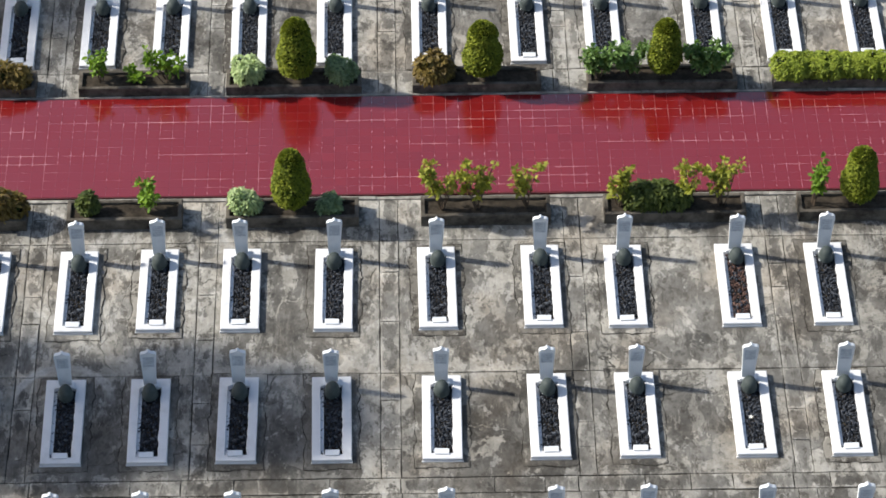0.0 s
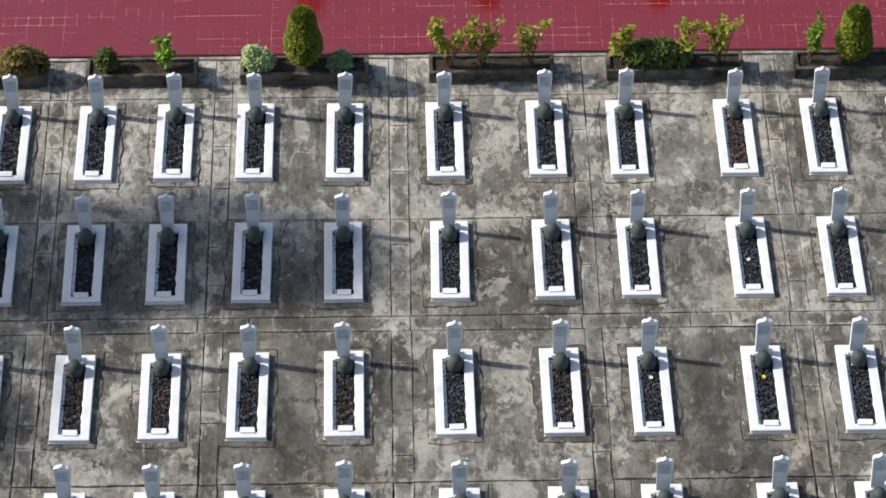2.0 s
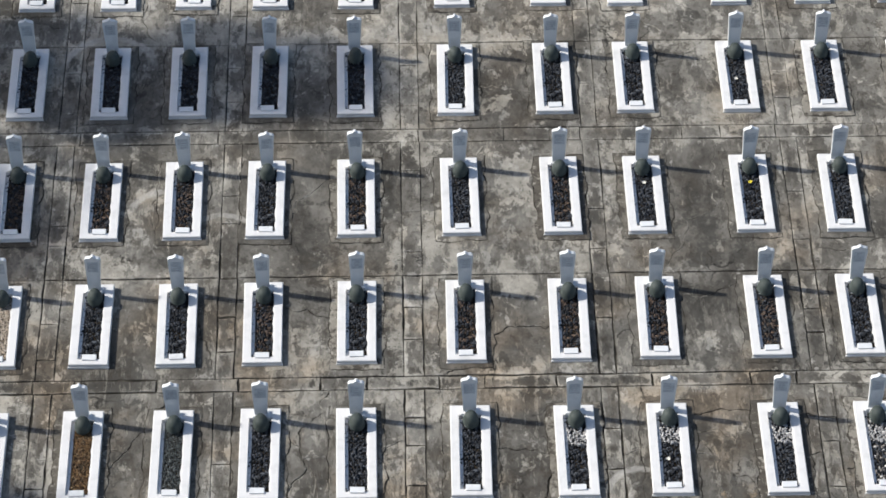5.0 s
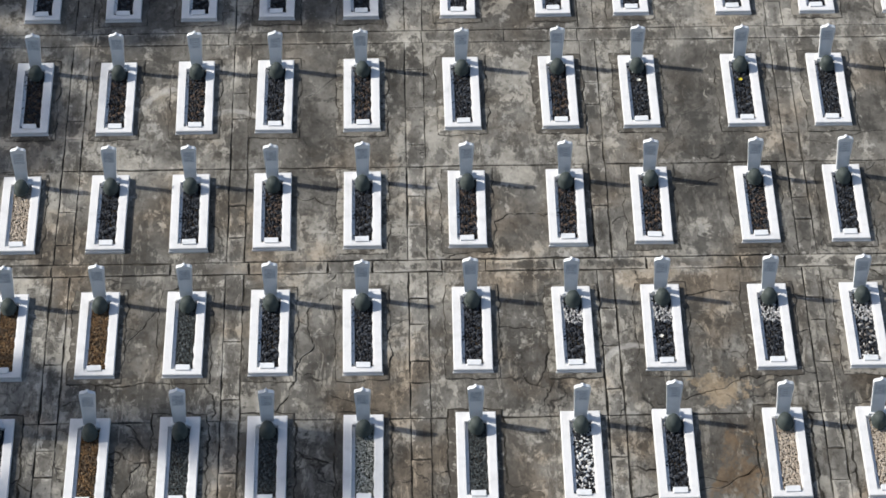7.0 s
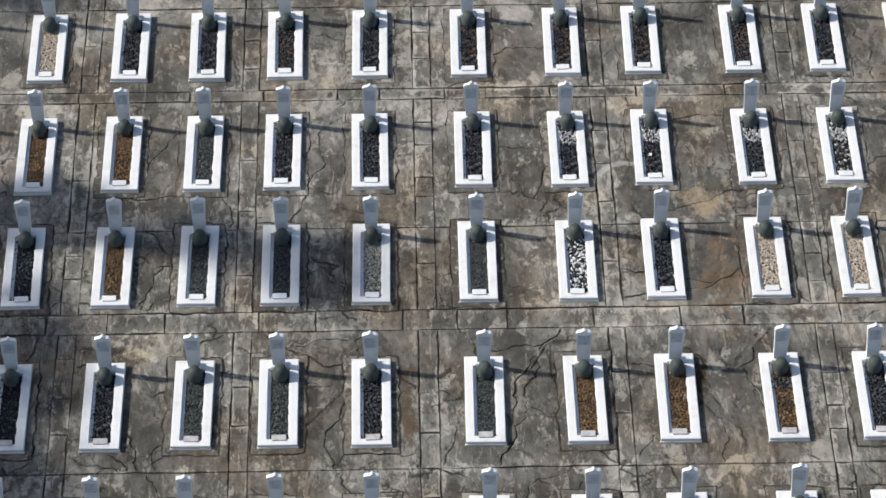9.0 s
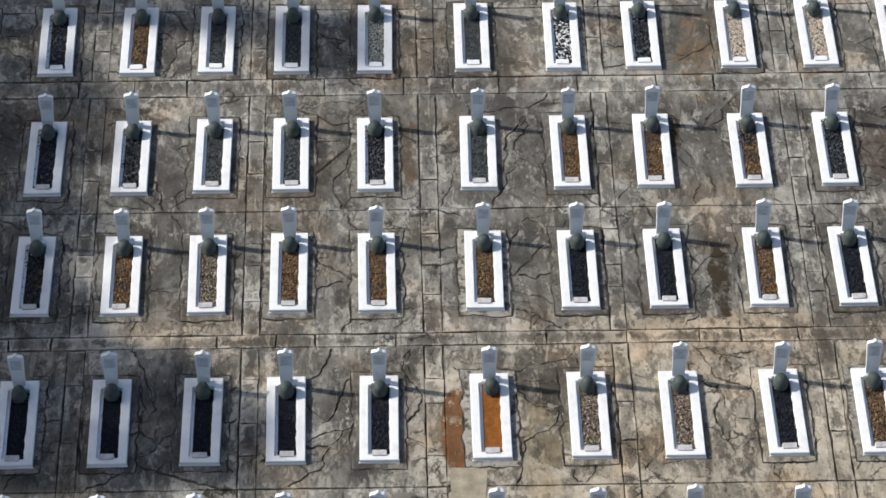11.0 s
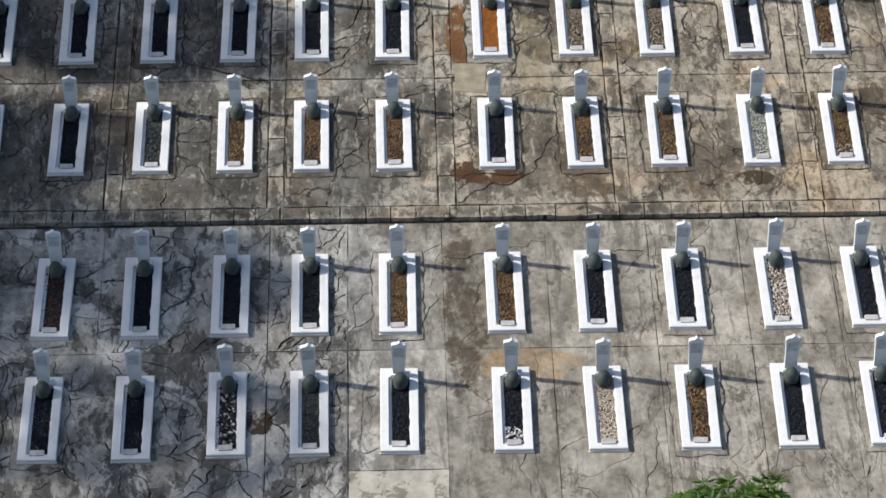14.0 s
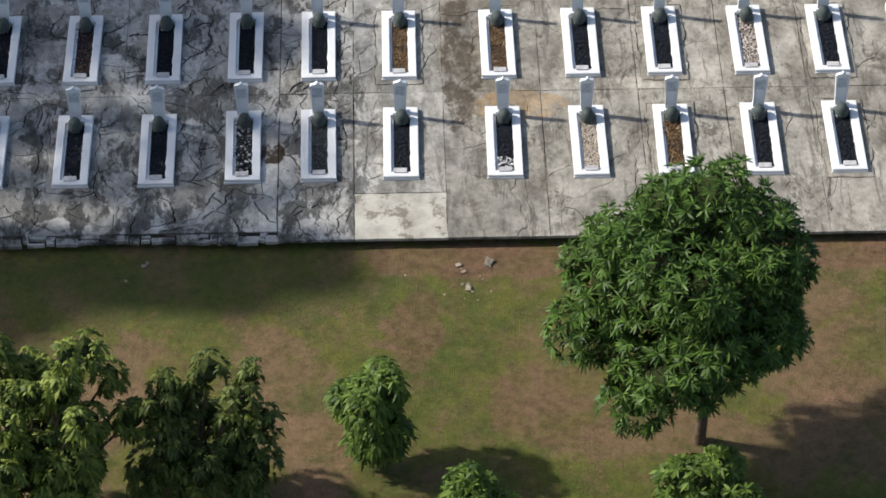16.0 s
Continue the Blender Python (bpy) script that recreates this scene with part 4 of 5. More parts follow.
T = (1 + 5 ** 0.5) / 2
ICO_V = [Vector(v).normalized() for v in ((-1, T, 0), (1, T, 0), (-1, -T, 0), (1, -T, 0), (0, -1, T), (0, 1, T), (0, -1, -T), (0, 1, -T), (T, 0, -1), (T, 0, 1), (-T, 0, -1), (-T, 0, 1))]
ICO_F = [(0, 11, 5), (0, 5, 1), (0, 1, 7), (0, 7, 10), (0, 10, 11), (1, 5, 9), (5, 11, 4), (11, 10, 2), (10, 7, 6), (7, 1, 8), (3, 9, 4), (3, 4, 2), (3, 2, 6), (3, 6, 8), (3, 8, 9), (4, 9, 5), (2, 4, 11), (6, 2, 10), (8, 6, 7), (9, 8, 1)]


def gravel_mesh(seed, size, y0=0.15, y1=1.60, lift=0.0):
    """A heaped bed of rounded, uneven pebbles."""
    r = random.Random(seed)
    vs, fs = [], []
    step = size * 1.12
    y = y0
    while y < y1:
        x = -0.165
        while x < 0.172:
            if lift and r.random() < 0.35:
                x += step
                continue
            px, py = x + r.uniform(-0.4, 0.4) * step, y + r.uniform(-0.4, 0.4) * step
            s = size * r.uniform(0.55, 1.25)
            m = Euler((r.uniform(0, 6), r.uniform(0, 6), r.uniform(0, 6))).to_matrix()
            k = len(vs)
            top = lift + 0.020 + 0.22 * max(0.0, px) * 0.3 + 0.014 * (1 - (px / 0.16) ** 2) + r.uniform(-0.010, 0.012)
            sx, sy, sz = s * r.uniform(0.9, 1.5), s * r.uniform(0.55, 0.8), s * r.uniform(0.4, 0.6)
            for v in ICO_V:
                q = m @ Vector((v.x * sx, v.y * sy, v.z * sz))
                vs.append((max(-0.178, min(0.178, px + q.x)), py + q.y, top + q.z * 0.75))
            fs += [tuple(k + i for i in f) for f in ICO_F]
            x += step
        y += step
    me = raw_mesh("gravel", vs, fs)
    me.polygons.foreach_set("use_smooth", [True] * len(me.polygons))
    return me


M_INK = plain("faded_ink", (0.26, 0.27, 0.29), (0.42, 0.43, 0.45), 20)
KERBS = [kerb_mesh(s) for s in range(5)]
TABLET, INSET, HELMET, PLATE = tablet_mesh(), inset_mesh(), helmet_mesh(), nameplate_mesh()
BARS = bars_mesh(4, 0.64, 0.05, -0.0252, 0.06)
APRONS = [apron_mesh(s) for s in range(1, 7)] + [apron_mesh(s, 0.024) for s in range(7, 13)]
GRAVELS = [gravel_mesh(s, 0.036) for s in (1, 2, 3)]
FINE = [gravel_mesh(s, 0.022) for s in (4, 5)]
bm = bmesh.new()
bmesh.ops.create_grid(bm, x_segments=6, y_segments=24, size=0.5)
for v in bm.verts:
    v.co = Vector((v.co.x * 0.352, 0.862 + v.co.y * 1.472, 0.035 + 0.010 * noise.noise(v.co * 9)))
SAND = bpy.data.meshes.new("gravel")
bm.to_mesh(SAND)
bm.free()


def grave(x, y, z, kind, wear, length, tall):
    """x, y: the middle of the kerb's foot end."""
    words = "orange sand" if kind == "O" else PEBBLES[kind][0] + " pebbles"
    top = empty("grave", (x, y, z), wear.uniform(-0.5, 0.5))
    tagged(top, f"white kerbed grave with {words}, helmet and tablet", "grave", "graves in rows")
    white = Matrix.Diagonal((1, length / LENGTH, 1, 1))
    back = length - LENGTH
    upright = Matrix.Diagonal((1, 1, tall, 1))
    for name, me, m in (("kerb_frame", KERBS[wear.randrange(5)], white),
                        ("headstone", TABLET, pose(wear.uniform(-0.008, 0.008), 1.665 + back, RIM_Z, wear.uniform(-2.5, 1.0), wear.uniform(-1.2, 1.2), wear.uniform(-2.5, 2.5)) @ upright),
                        ("helmet", HELMET, pose(wear.uniform(-0.005, 0.025), 1.455 + back, RIM_Z + 0.03, wear.uniform(2, 9), wear.uniform(-3, 3), wear.uniform(-10, 10))),
                        ("nameplate", PLATE, pose(wear.uniform(-0.02, 0.02), 0.135, RIM_Z + 0.004, 10, 0, wear.uniform(-2, 2)))):
        if name == "nameplate":
            shared(name, me, M_STONE if y > 17 else M_PLATE, top, m)
            continue
        ob = new(name, me)
        ob.parent, ob.matrix_basis = top, m
        if name == "headstone":
            for sub, sub_me in (("inscription_panel", INSET), ("inscription", BARS)):
                piece = new(sub, sub_me)
                piece.parent = ob
        if name == "helmet":
            tagged(ob, "dark green-grey helmet")
    if wear.random() < (0.3 if z < 0 else 0.8):
        shared("mortar_apron", APRONS[wear.randrange(6) + (6 if 5 < y < 20 else 0)], M_LOWER if z < 0 else M_APRON if wear.random() < 0.3 else M_CONCRETE, top, white)
    rest = new("helmet_rest", REST)
    rest.parent, rest.matrix_basis = top, pose(0, back, 0)
    me = SAND if kind == "O" else (FINE if kind in "TEGLND" else GRAVELS)[wear.randrange(2)]
    bed = shared("gravel", me, M_SAND if kind == "O" else PEBBLES[kind][1], top, pose(0, 0, 0))
    tagged(bed, words, kind="stuff")
    return top


bm = bmesh.new()
box(bm, -0.085, 0.085, 1.40, 1.62, -0.02, RIM_Z + 0.028, 0.008)
REST = bpy.data.meshes.new("helmet_rest")
bm.to_mesh(REST)
bm.free()
REST.materials.append(M_STONE)

# each column's east edge at y = 0 and its drift per metre; then each row's foot end, what fills its beds, their length and the height of the tablets
COLUMN = [(-8.132, 0.00455), (-6.612, 0.00455), (-5.093, 0.00261), (-3.57, -0.00321), (-2.217, -0.00202), (-0.745, -0.00045), (1.106, -0.00436), (2.637, 0.00159), (4.158, -0.00238), (5.748, 0.00595), (7.239, 0.00633), (8.739, 0.00633)]
ROWS = [
    (38.76, "KKKKKKKKKKKK", 1.8, 1),
    (32.42, "KKKKKKKKKRKK", 1.8, 1),
    (29.64, "KKKKKKKKKKKK", 1.73, 0.96),
    (26.76, "KBBBKBKBKKKK", 1.76, 0.95),
    (23.99, "KEKKBKBBBBKK", 1.735, 0.95),
    (21.215, "KTTGKKKKKKMK", 1.8, 0.95),
    (18.55, "KKTGGLGWKEEK", 1.79, 0.95),
    (15.5, "KKKGGKGTTTKK", 1.8, 0.93),
    (12.63, "NBTDTTTNNTNN", 1.8, 0.92),
    (9.36, "NNNNNNODDNTN", 1.8, 0.945),
    (6.4, "NNGTTTNTTLTN", 1.8, 0.91),
    (2.53, "NRNNNTTNNPNN", 1.85, 0.94),
    (-0.13, "NNNMGNNETNNN", 1.81, 0.94),
]
HEAD, FOOT = gravel_mesh(8, 0.030, 1.02, 1.36, 0.016), gravel_mesh(9, 0.030, 0.16, 0.52, 0.016)
PEBBLES["H"] = ("white", pebble_material("white_pebbles", [(0, (0.42, 0.41, 0.40)), (0.5, (0.60, 0.59, 0.57))]))
HEAPS = {(21, 7): (HEAD, "H"), (21, 8): (HEAD, "H"), (21, 9): (HEAD, "H"), (21, 10): (HEAD, "H"), (0, 6): (FOOT, "H"), (16, 9): (HEAD, "K"), (6, 10): (FOOT, "D"), (0, 8): (HEAD, "T")}
wear = random.Random(21)
for y, fill, length, tall in ROWS:
    low = y < STEP_Y
    for k, kind in enumerate(fill):
        dy = -0.06 * (y < 0 and k < 3) + wear.uniform(-0.015, 0.015)
        # the foot is laid a little behind its lower edge
        made = grave(COLUMN[k][0] + COLUMN[k][1] * y - 0.1 * min(2, max(0, k - 8)) * (y > 38) - HALF_W + wear.uniform(-0.008, 0.008), y + dy, LOW_Z if low else 0.0, kind, wear, length, tall)
        if (round(y), k) in HEAPS:
            span, pale = HEAPS[round(y), k]
            tagged(shared("pale_gravel", span, PEBBLES[pale][1], made, pose(0, 0, 0)), "pale pebbles heaped on the darker gravel", kind="stuff")

# ---- planters and their plants ----


def planter(x0, x1, y0, y1, h):
    w, d = x1 - x0, y1 - y0
    top = empty("planter", (x0, y0, 0))
    tagged(top, "dark mossy concrete planter box beside the red path", "planter", "planters along the path")
    bm = bmesh.new()
    ring(bm, (0, w, 0, d), (0.07, w - 0.07, 0.07, d - 0.07), -0.1, h, h - 0.09)
    bmesh.ops.subdivide_edges(bm, edges=[e for e in bm.edges if e.calc_length() > 0.8], cuts=7, use_grid_fill=True)
    for v in bm.verts:
        v.co += Vector((0, noise.noise(v.co * 4) * 0.012, noise.noise(v.co * 3 + Vector((x0, 0, 0))) * 0.014))
    bmesh.ops.recalc_face_normals(bm, faces=bm.faces)
    part("trough", bm, M_PLANTER, top)
    bm = bmesh.new()
    bmesh.ops.create_grid(bm, x_segments=30, y_segments=8, size=0.5)
    for v in bm.verts:
        v.co = Vector((w / 2 + v.co.x * (w - 0.14), d / 2 + v.co.y * (d - 0.14), h - 0.055 + 0.03 * noise.noise(v.co * 11)))
    part("soil", bm, M_SOIL, top, smooth=True)
    return top


def leaves(name, spots, material, parent, length, width, seed, droop=0.3, label=""):
    """One mesh of folded leaves. spots: rows of place, direction and size."""
    r = np.random.RandomState(seed)
    p = np.array([s[0] for s in spots], float)
    d = np.array([s[1] for s in spots], float)
    k = np.array([s[2] for s in spots], float)[:, None]
    d /= np.linalg.norm(d, axis=1, keepdims=True) + 1e-9
    side = np.cross(d, r.normal(size=d.shape))
    flat = np.cross(d, [0, 0, 1.0])
    side = flat + 0.45 * side
    side /= np.linalg.norm(side, axis=1, keepdims=True) + 1e-9
    down = np.array([0, 0, -1.0])
    n = len(p)
    vs = np.empty((n, 6, 3))
    at = lambda f: p + d * length * k * f + down * length * k * droop * f * f
    vs[:, 0], vs[:, 3] = p, at(1.0)
    for f, w, i, j in ((0.32, 0.46, 1, 5), (0.68, 0.40, 2, 4)):
        vs[:, i], vs[:, j] = at(f) + side * width * k * w, at(f) - side * width * k * w
    base = np.arange(n)[:, None] * 6
    fs = np.concatenate([base + [0, 1, 5], base + [1, 2, 5], base + [2, 4, 5], base + [2, 3, 4]], 1).reshape(-1, 3)
    me = raw_mesh(name, vs.reshape(-1, 3).tolist(), fs.tolist())
    return mesh_part(name, me, material, parent, label)


def limb(bm, a, b, ra, rb, sides=7, bend=0.0, r=rng):
    """A tapered limb in four bent lengths."""
    a, b = Vector(a), Vector(b)
    axis = (b - a).normalized()
    u = axis.orthogonal().normalized()
    v = axis.cross(u)
    off = Vector((r.uniform(-1, 1), r.uniform(-1, 1), 0)) * bend
    last = None
    for s in range(5):
        f = s / 4
        c = a.lerp(b, f) + off * math.sin(math.pi * f)
        rad = ra + (rb - ra) * f
        now = [bm.verts.new(c + (u * math.cos(2 * math.pi * i / sides) + v * math.sin(2 * math.pi * i / sides)) * rad) for i in range(sides)]
        if last:
            for i in range(sides):
                bm.faces.new((last[i], last[(i + 1) % sides], now[(i + 1) % sides], now[i]))
        last = now
    bm.faces.new(last)


def on_ball(r):
    while True:
        v = Vector((r.uniform(-1, 1), r.uniform(-1, 1), r.uniform(-1, 1)))
        if 0.05 < v.length < 1:
            return v.normalized()


def rosettes(lumps, count, per, r, inside=0.3, up=0.35, size=(0.75, 1.2)):
    """Leaf spots in whorls over the outside of a group of lumps (centre, radii)."""
    spots = []
    weights = [a * b + b * c + a * c for _, (a, b, c) in lumps]
    made = 0
    while made < count:
        (ce, ra) = r.choices(lumps, weights)[0]
        n = on_ball(r)
        deep = r.random()
        f = 1.0 - (0.10 + 0.38 * r.random() if deep < inside else 0.08 * r.random())
        q = Vector(ce) + Vector((n.x * ra[0], n.y * ra[1], n.z * ra[2])) * f
        # skip what lies deep in another lump
        if any(((q.x - c2[0]) / r2[0]) ** 2 + ((q.y - c2[1]) / r2[1]) ** 2 + ((q.z - c2[2]) / r2[2]) ** 2 < 0.45 for c2, r2 in lumps):
            if r.random() > 0.12:
                continue
        made += 1
        axis = (n + Vector((0, 0, up))).normalized()
        u = axis.orthogonal().normalized()
        v = axis.cross(u)
        a0 = r.uniform(0, 6.28)
        for i in range(per):
            a = a0 + 2 * math.pi * i / per + r.uniform(-0.25, 0.25)
            rise = r.uniform(0.08, 0.5)
            spots.append((q, (u * math.cos(a) + v * math.sin(a)) * (1 - rise * 0.5) + axis * rise, r.uniform(*size)))
    return spots


def plant(name, x, y, z, label, category):
    return tagged(empty(name, (x, y, z)), label, category)


def topiary(x, y, z, h, w, seed, label):
    """A clipped shrub: a blunt cone on a short stem, pinched towards the top."""
    r = random.Random(seed)
    top = plant("topiary", x, y, z, label, "shrub")
    bm = bmesh.new()
    limb(bm, (0, 0, -0.05), (0, 0, h * 0.5), 0.03, 0.02)
    part("stem", bm, M_BARK, top)
    spots = []
    prof = [(0.0, 0.42), (0.09, 0.82), (0.25, 1.0), (0.43, 0.95), (0.55, 0.78), (0.64, 0.74), (0.76, 0.72), (0.88, 0.58), (0.95, 0.38), (1.0, 0.10)]
    for _ in range(6500):
        f = r.random() ** 0.9
        for (f0, r0), (f1, r1) in zip(prof, prof[1:]):
            if f0 <= f <= f1:
                rad = r0 + (r1 - r0) * (f - f0) / (f1 - f0)
        a = r.uniform(0, 6.283)
        lump = 1 + 0.10 * noise.noise((math.cos(a) * 2 + seed, math.sin(a) * 2, f * 4))
        rr = w / 2 * rad * lump * (1 - 0.16 * r.random() ** 2)
        n = Vector((math.cos(a), math.sin(a), 0.5 + (f > 0.85) * 1.2))
        spots.append(((rr * math.cos(a), rr * math.sin(a), h * (0.14 + 0.86 * f)), n + on_ball(r) * 0.9, r.uniform(0.7, 1.3)))
    leaves("crown", spots, M_TOPIARY, top, 0.048, 0.034, seed)
    # opaque core; its dark colour stands for shade deep in the shrub
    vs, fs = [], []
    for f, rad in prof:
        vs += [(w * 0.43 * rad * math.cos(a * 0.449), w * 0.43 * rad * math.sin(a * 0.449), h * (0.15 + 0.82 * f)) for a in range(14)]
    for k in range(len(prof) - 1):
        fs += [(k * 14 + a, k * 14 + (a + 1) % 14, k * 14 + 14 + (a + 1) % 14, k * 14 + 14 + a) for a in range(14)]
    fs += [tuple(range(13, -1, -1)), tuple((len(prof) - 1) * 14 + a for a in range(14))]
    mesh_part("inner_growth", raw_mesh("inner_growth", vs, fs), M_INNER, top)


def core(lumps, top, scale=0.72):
    """Solid dark lumps inside a crown, coloured for the shade among its leaves."""
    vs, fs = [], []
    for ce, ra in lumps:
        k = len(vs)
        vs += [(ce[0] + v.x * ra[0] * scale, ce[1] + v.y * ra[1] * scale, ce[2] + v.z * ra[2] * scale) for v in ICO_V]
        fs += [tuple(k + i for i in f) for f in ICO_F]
    tagged(mesh_part("inner_growth", raw_mesh("inner_growth", vs, fs), M_INNER, top), "solid dark core standing in for shade inside the crown", kind="stuff")


def bush(x, y, z, lumps, material, seed, count, label, length=0.11, width=0.05, name="bush", per=6, droop=0.25):
    r = random.Random(seed)
    top = plant(name, x, y, z, label, "shrub")
    for ce, _ in lumps:
        bm = bmesh.new()
        limb(bm, (ce[0] * 0.3, ce[1] * 0.3, -0.04), (ce[0] * 0.9, ce[1] * 0.9, ce[2]), 0.014, 0.006, 5, 0.02, r)
        part("stem", bm, M_BARK, top)
    leaves("foliage", rosettes(lumps, int(count * 1.35), per, r, 0.35, 0.5), material, top, length, width, seed, droop)
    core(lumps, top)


def stemmed(x, y, z, seed, stems, h, spread, material, label, tufts=4):
    """A thin-stemmed shrub with leaf tufts along and at the ends of bare stems."""
    r = random.Random(seed)
    top = plant("leafy_shrub", x, y, z, label, "shrub")
    spots = []
    for s in range(stems):
        a = (r.uniform(-1, 1) * 0.15 * spread, r.uniform(-0.05, 0.05), -0.05)
        b = Vector((r.uniform(-1, 1) * spread, r.uniform(-0.16, 0.16), h * r.uniform(0.72, 1.05)))
        bm = bmesh.new()
        limb(bm, a, b, 0.012, 0.006, 5, 0.03, r)
        part("stem", bm, M_BARK, top)
        for k in range(tufts):
            f = 1.0 if k == 0 else r.uniform(0.45, 1.0)
            q = Vector(a).lerp(b, f) + Vector((r.uniform(-0.06, 0.06), r.uniform(-0.05, 0.05), 0))
            for i in range(11):
                d = on_ball(r) + Vector((0, 0, 0.5))
                spots.append((q + d * 0.02, d, r.uniform(0.6, 1.2)))
    leaves("foliage", spots, material, top, 0.105, 0.055, seed, 0.2)


def hedge(x0, x1, y, z, w, h, seed, label):
    r = random.Random(seed)
    top = plant("hedge", (x0 + x1) / 2, y, z, label, "hedge")
    n = int((x1 - x0) / 0.22)
    lumps = [((x0 - (x0 + x1) / 2 + 0.22 * (i + 0.5), r.uniform(-0.03, 0.03), h * 0.52), (0.22, w / 2 * r.uniform(0.85, 1.1), h * 0.5 * r.uniform(0.85, 1.1))) for i in range(n)]
    for i in range(n):
        bm = bmesh.new()
        limb(bm, (lumps[i][0][0], 0, -0.05), (lumps[i][0][0], 0, h * 0.6), 0.012, 0.006, 5, 0.02, r)
        part("stem", bm, M_BARK, top)
    leaves("foliage", rosettes(lumps, 2200, 6, r, 0.3, 0.5), M_LIME, top, 0.075, 0.03, seed)
    core(lumps, top)


NEAR_Y, FAR_PLANT_Y = 34.78, 37.97
for x0, x1 in ((-8.6, -6.25), (-5.57, -3.63), (-2.89, -0.65), (0.40, 2.59), (3.50, 5.90), (6.79, 8.94)):
    planter(x0, x1, NEAR_Y, NEAR_Y + 0.48, 0.24)
for x0, x1 in ((-8.7, -6.33), (-5.57, -3.63), (-2.98, -0.60), (0.30, 2.57), (3.39, 6.03), (6.68, 9.37)):
    planter(x0, x1, FAR_PLANT_Y, FAR_PLANT_Y + 0.48, 0.26)
Y, Z = NEAR_Y + 0.24, 0.18
shape = random.Random(31)


def ball(w, h):
    """Lumps that make up a rounded but uneven bush."""
    out = [((0, 0, h * 0.45), (w * 0.40, w * 0.34, h * 0.42))]
    for k in range(7):
        a, up = shape.uniform(0, 6.283), shape.uniform(0.3, 0.85)
        s = w * shape.uniform(0.14, 0.22)
        out.append(((math.cos(a) * w * 0.30 * (1.2 - up * 0.6), math.sin(a) * w * 0.24, h * up), (s, s, s)))
    return out


bush(-6.62, Y, Z, [((-0.1, 0, 0.25), (0.30, 0.22, 0.25)), ((0.18, 0, 0.2), (0.2, 0.18, 0.2))], M_CROTON, 1, 150, "brownish croton bush in a planter", 0.13, 0.05)
bush(-5.21, Y, Z, ball(0.34, 0.48), M_OLIVE, 2, 150, "small dark green shrub in a planter")
stemmed(-4.22, Y, Z, 3, 7, 0.66, 0.18, M_FRESHGREEN, "bright green leafy shrub in a planter", 6)
bush(-2.58, Y, Z, ball(0.54, 0.50), M_PALE, 4, 260, "pale variegated round bush in a planter", 0.10, 0.035)
topiary(-1.78, Y, Z, 1.38, 0.62, 5, "clipped olive green topiary shrub in a planter")
bush(-1.15, Y, Z, ball(0.44, 0.22), M_GREYGREEN, 6, 110, "low grey-green plant in a planter")
stemmed(0.78, Y, Z, 7, 9, 1.0, 0.36, M_SHRUB, "thin-stemmed yellow-green shrub in a planter", 5)
stemmed(1.35, Y, Z, 8, 8, 0.95, 0.30, M_SHRUB, "thin-stemmed yellow-green shrub in a planter", 5)
stemmed(2.22, Y, Z, 9, 6, 1.02, 0.26, M_SHRUB, "tall sparse yellow-green shrub in a planter", 4)
stemmed(3.74, Y, Z, 10, 5, 0.85, 0.20, M_SHRUB, "thin-stemmed yellow-green shrub in a planter", 6)
bush(4.30, Y, Z, [((-0.2, 0, 0.24), (0.28, 0.2, 0.26)), ((0.15, 0, 0.26), (0.3, 0.2, 0.28)), ((0.45, 0, 0.2), (0.2, 0.18, 0.2))], M_OLIVE, 11, 300, "dense dark olive bush in a planter", 0.12, 0.05)
stemmed(4.88, Y, Z, 12, 5, 0.95, 0.22, M_SHRUB, "thin-stemmed yellow-green shrub in a planter", 4)
stemmed(5.48, Y, Z, 13, 10, 0.92, 0.30, M_SHRUB, "bare-stemmed yellow-green shrub in a planter", 4)
stemmed(7.05, Y, Z, 14, 6, 0.98, 0.24, M_FRESHGREEN, "slender bright green shrub in a planter", 5)
topiary(7.79, Y, Z, 1.28, 0.60, 15, "clipped olive green topiary shrub in a planter")
Y, Z = FAR_PLANT_Y + 0.24, 0.20
bush(-6.80, Y, Z, [((-0.15, 0, 0.2), (0.35, 0.22, 0.24)), ((0.15, 0, 0.15), (0.25, 0.2, 0.2))], M_CROTON, 21, 160, "brown croton bush in a planter", 0.13, 0.04)
stemmed(-5.18, Y, Z, 22, 5, 0.55, 0.20, M_FRESHGREEN, "bright green shrub in a planter", 5)
stemmed(-4.60, Y, Z, 23, 3, 0.25, 0.14, M_FRESHGREEN, "small green shrub in a planter", 5)
stemmed(-4.05, Y, Z, 24, 8, 0.62, 0.34, M_FRESHGREEN, "bright green shrub in a planter", 5)
bush(-2.60, Y, Z, ball(0.60, 0.52), M_PALE, 25, 280, "pale variegated round bush in a planter", 0.10, 0.035)
topiary(-1.73, Y, Z, 1.40, 0.66, 26, "clipped olive green topiary shrub in a planter")
bush(-0.95, Y, Z, ball(0.64, 0.48), M_GREYGREEN, 27, 260, "grey-green round bush in a planter", 0.09, 0.035)
bush(0.66, Y, Z, ball(0.68, 0.50), M_CROTON, 28, 220, "brown and green croton bush in a planter", 0.14, 0.05)
topiary(1.53, Y, Z, 1.28, 0.66, 29, "clipped olive green topiary shrub in a planter")
stemmed(3.62, Y, Z, 30, 13, 0.62, 0.30, M_LEAFY, "leafy green shrub with pale leaf edges in a planter", 7)
stemmed(4.12, Y, Z, 40, 11, 0.70, 0.26, M_LEAFY, "leafy green shrub with pale leaf edges in a planter", 7)
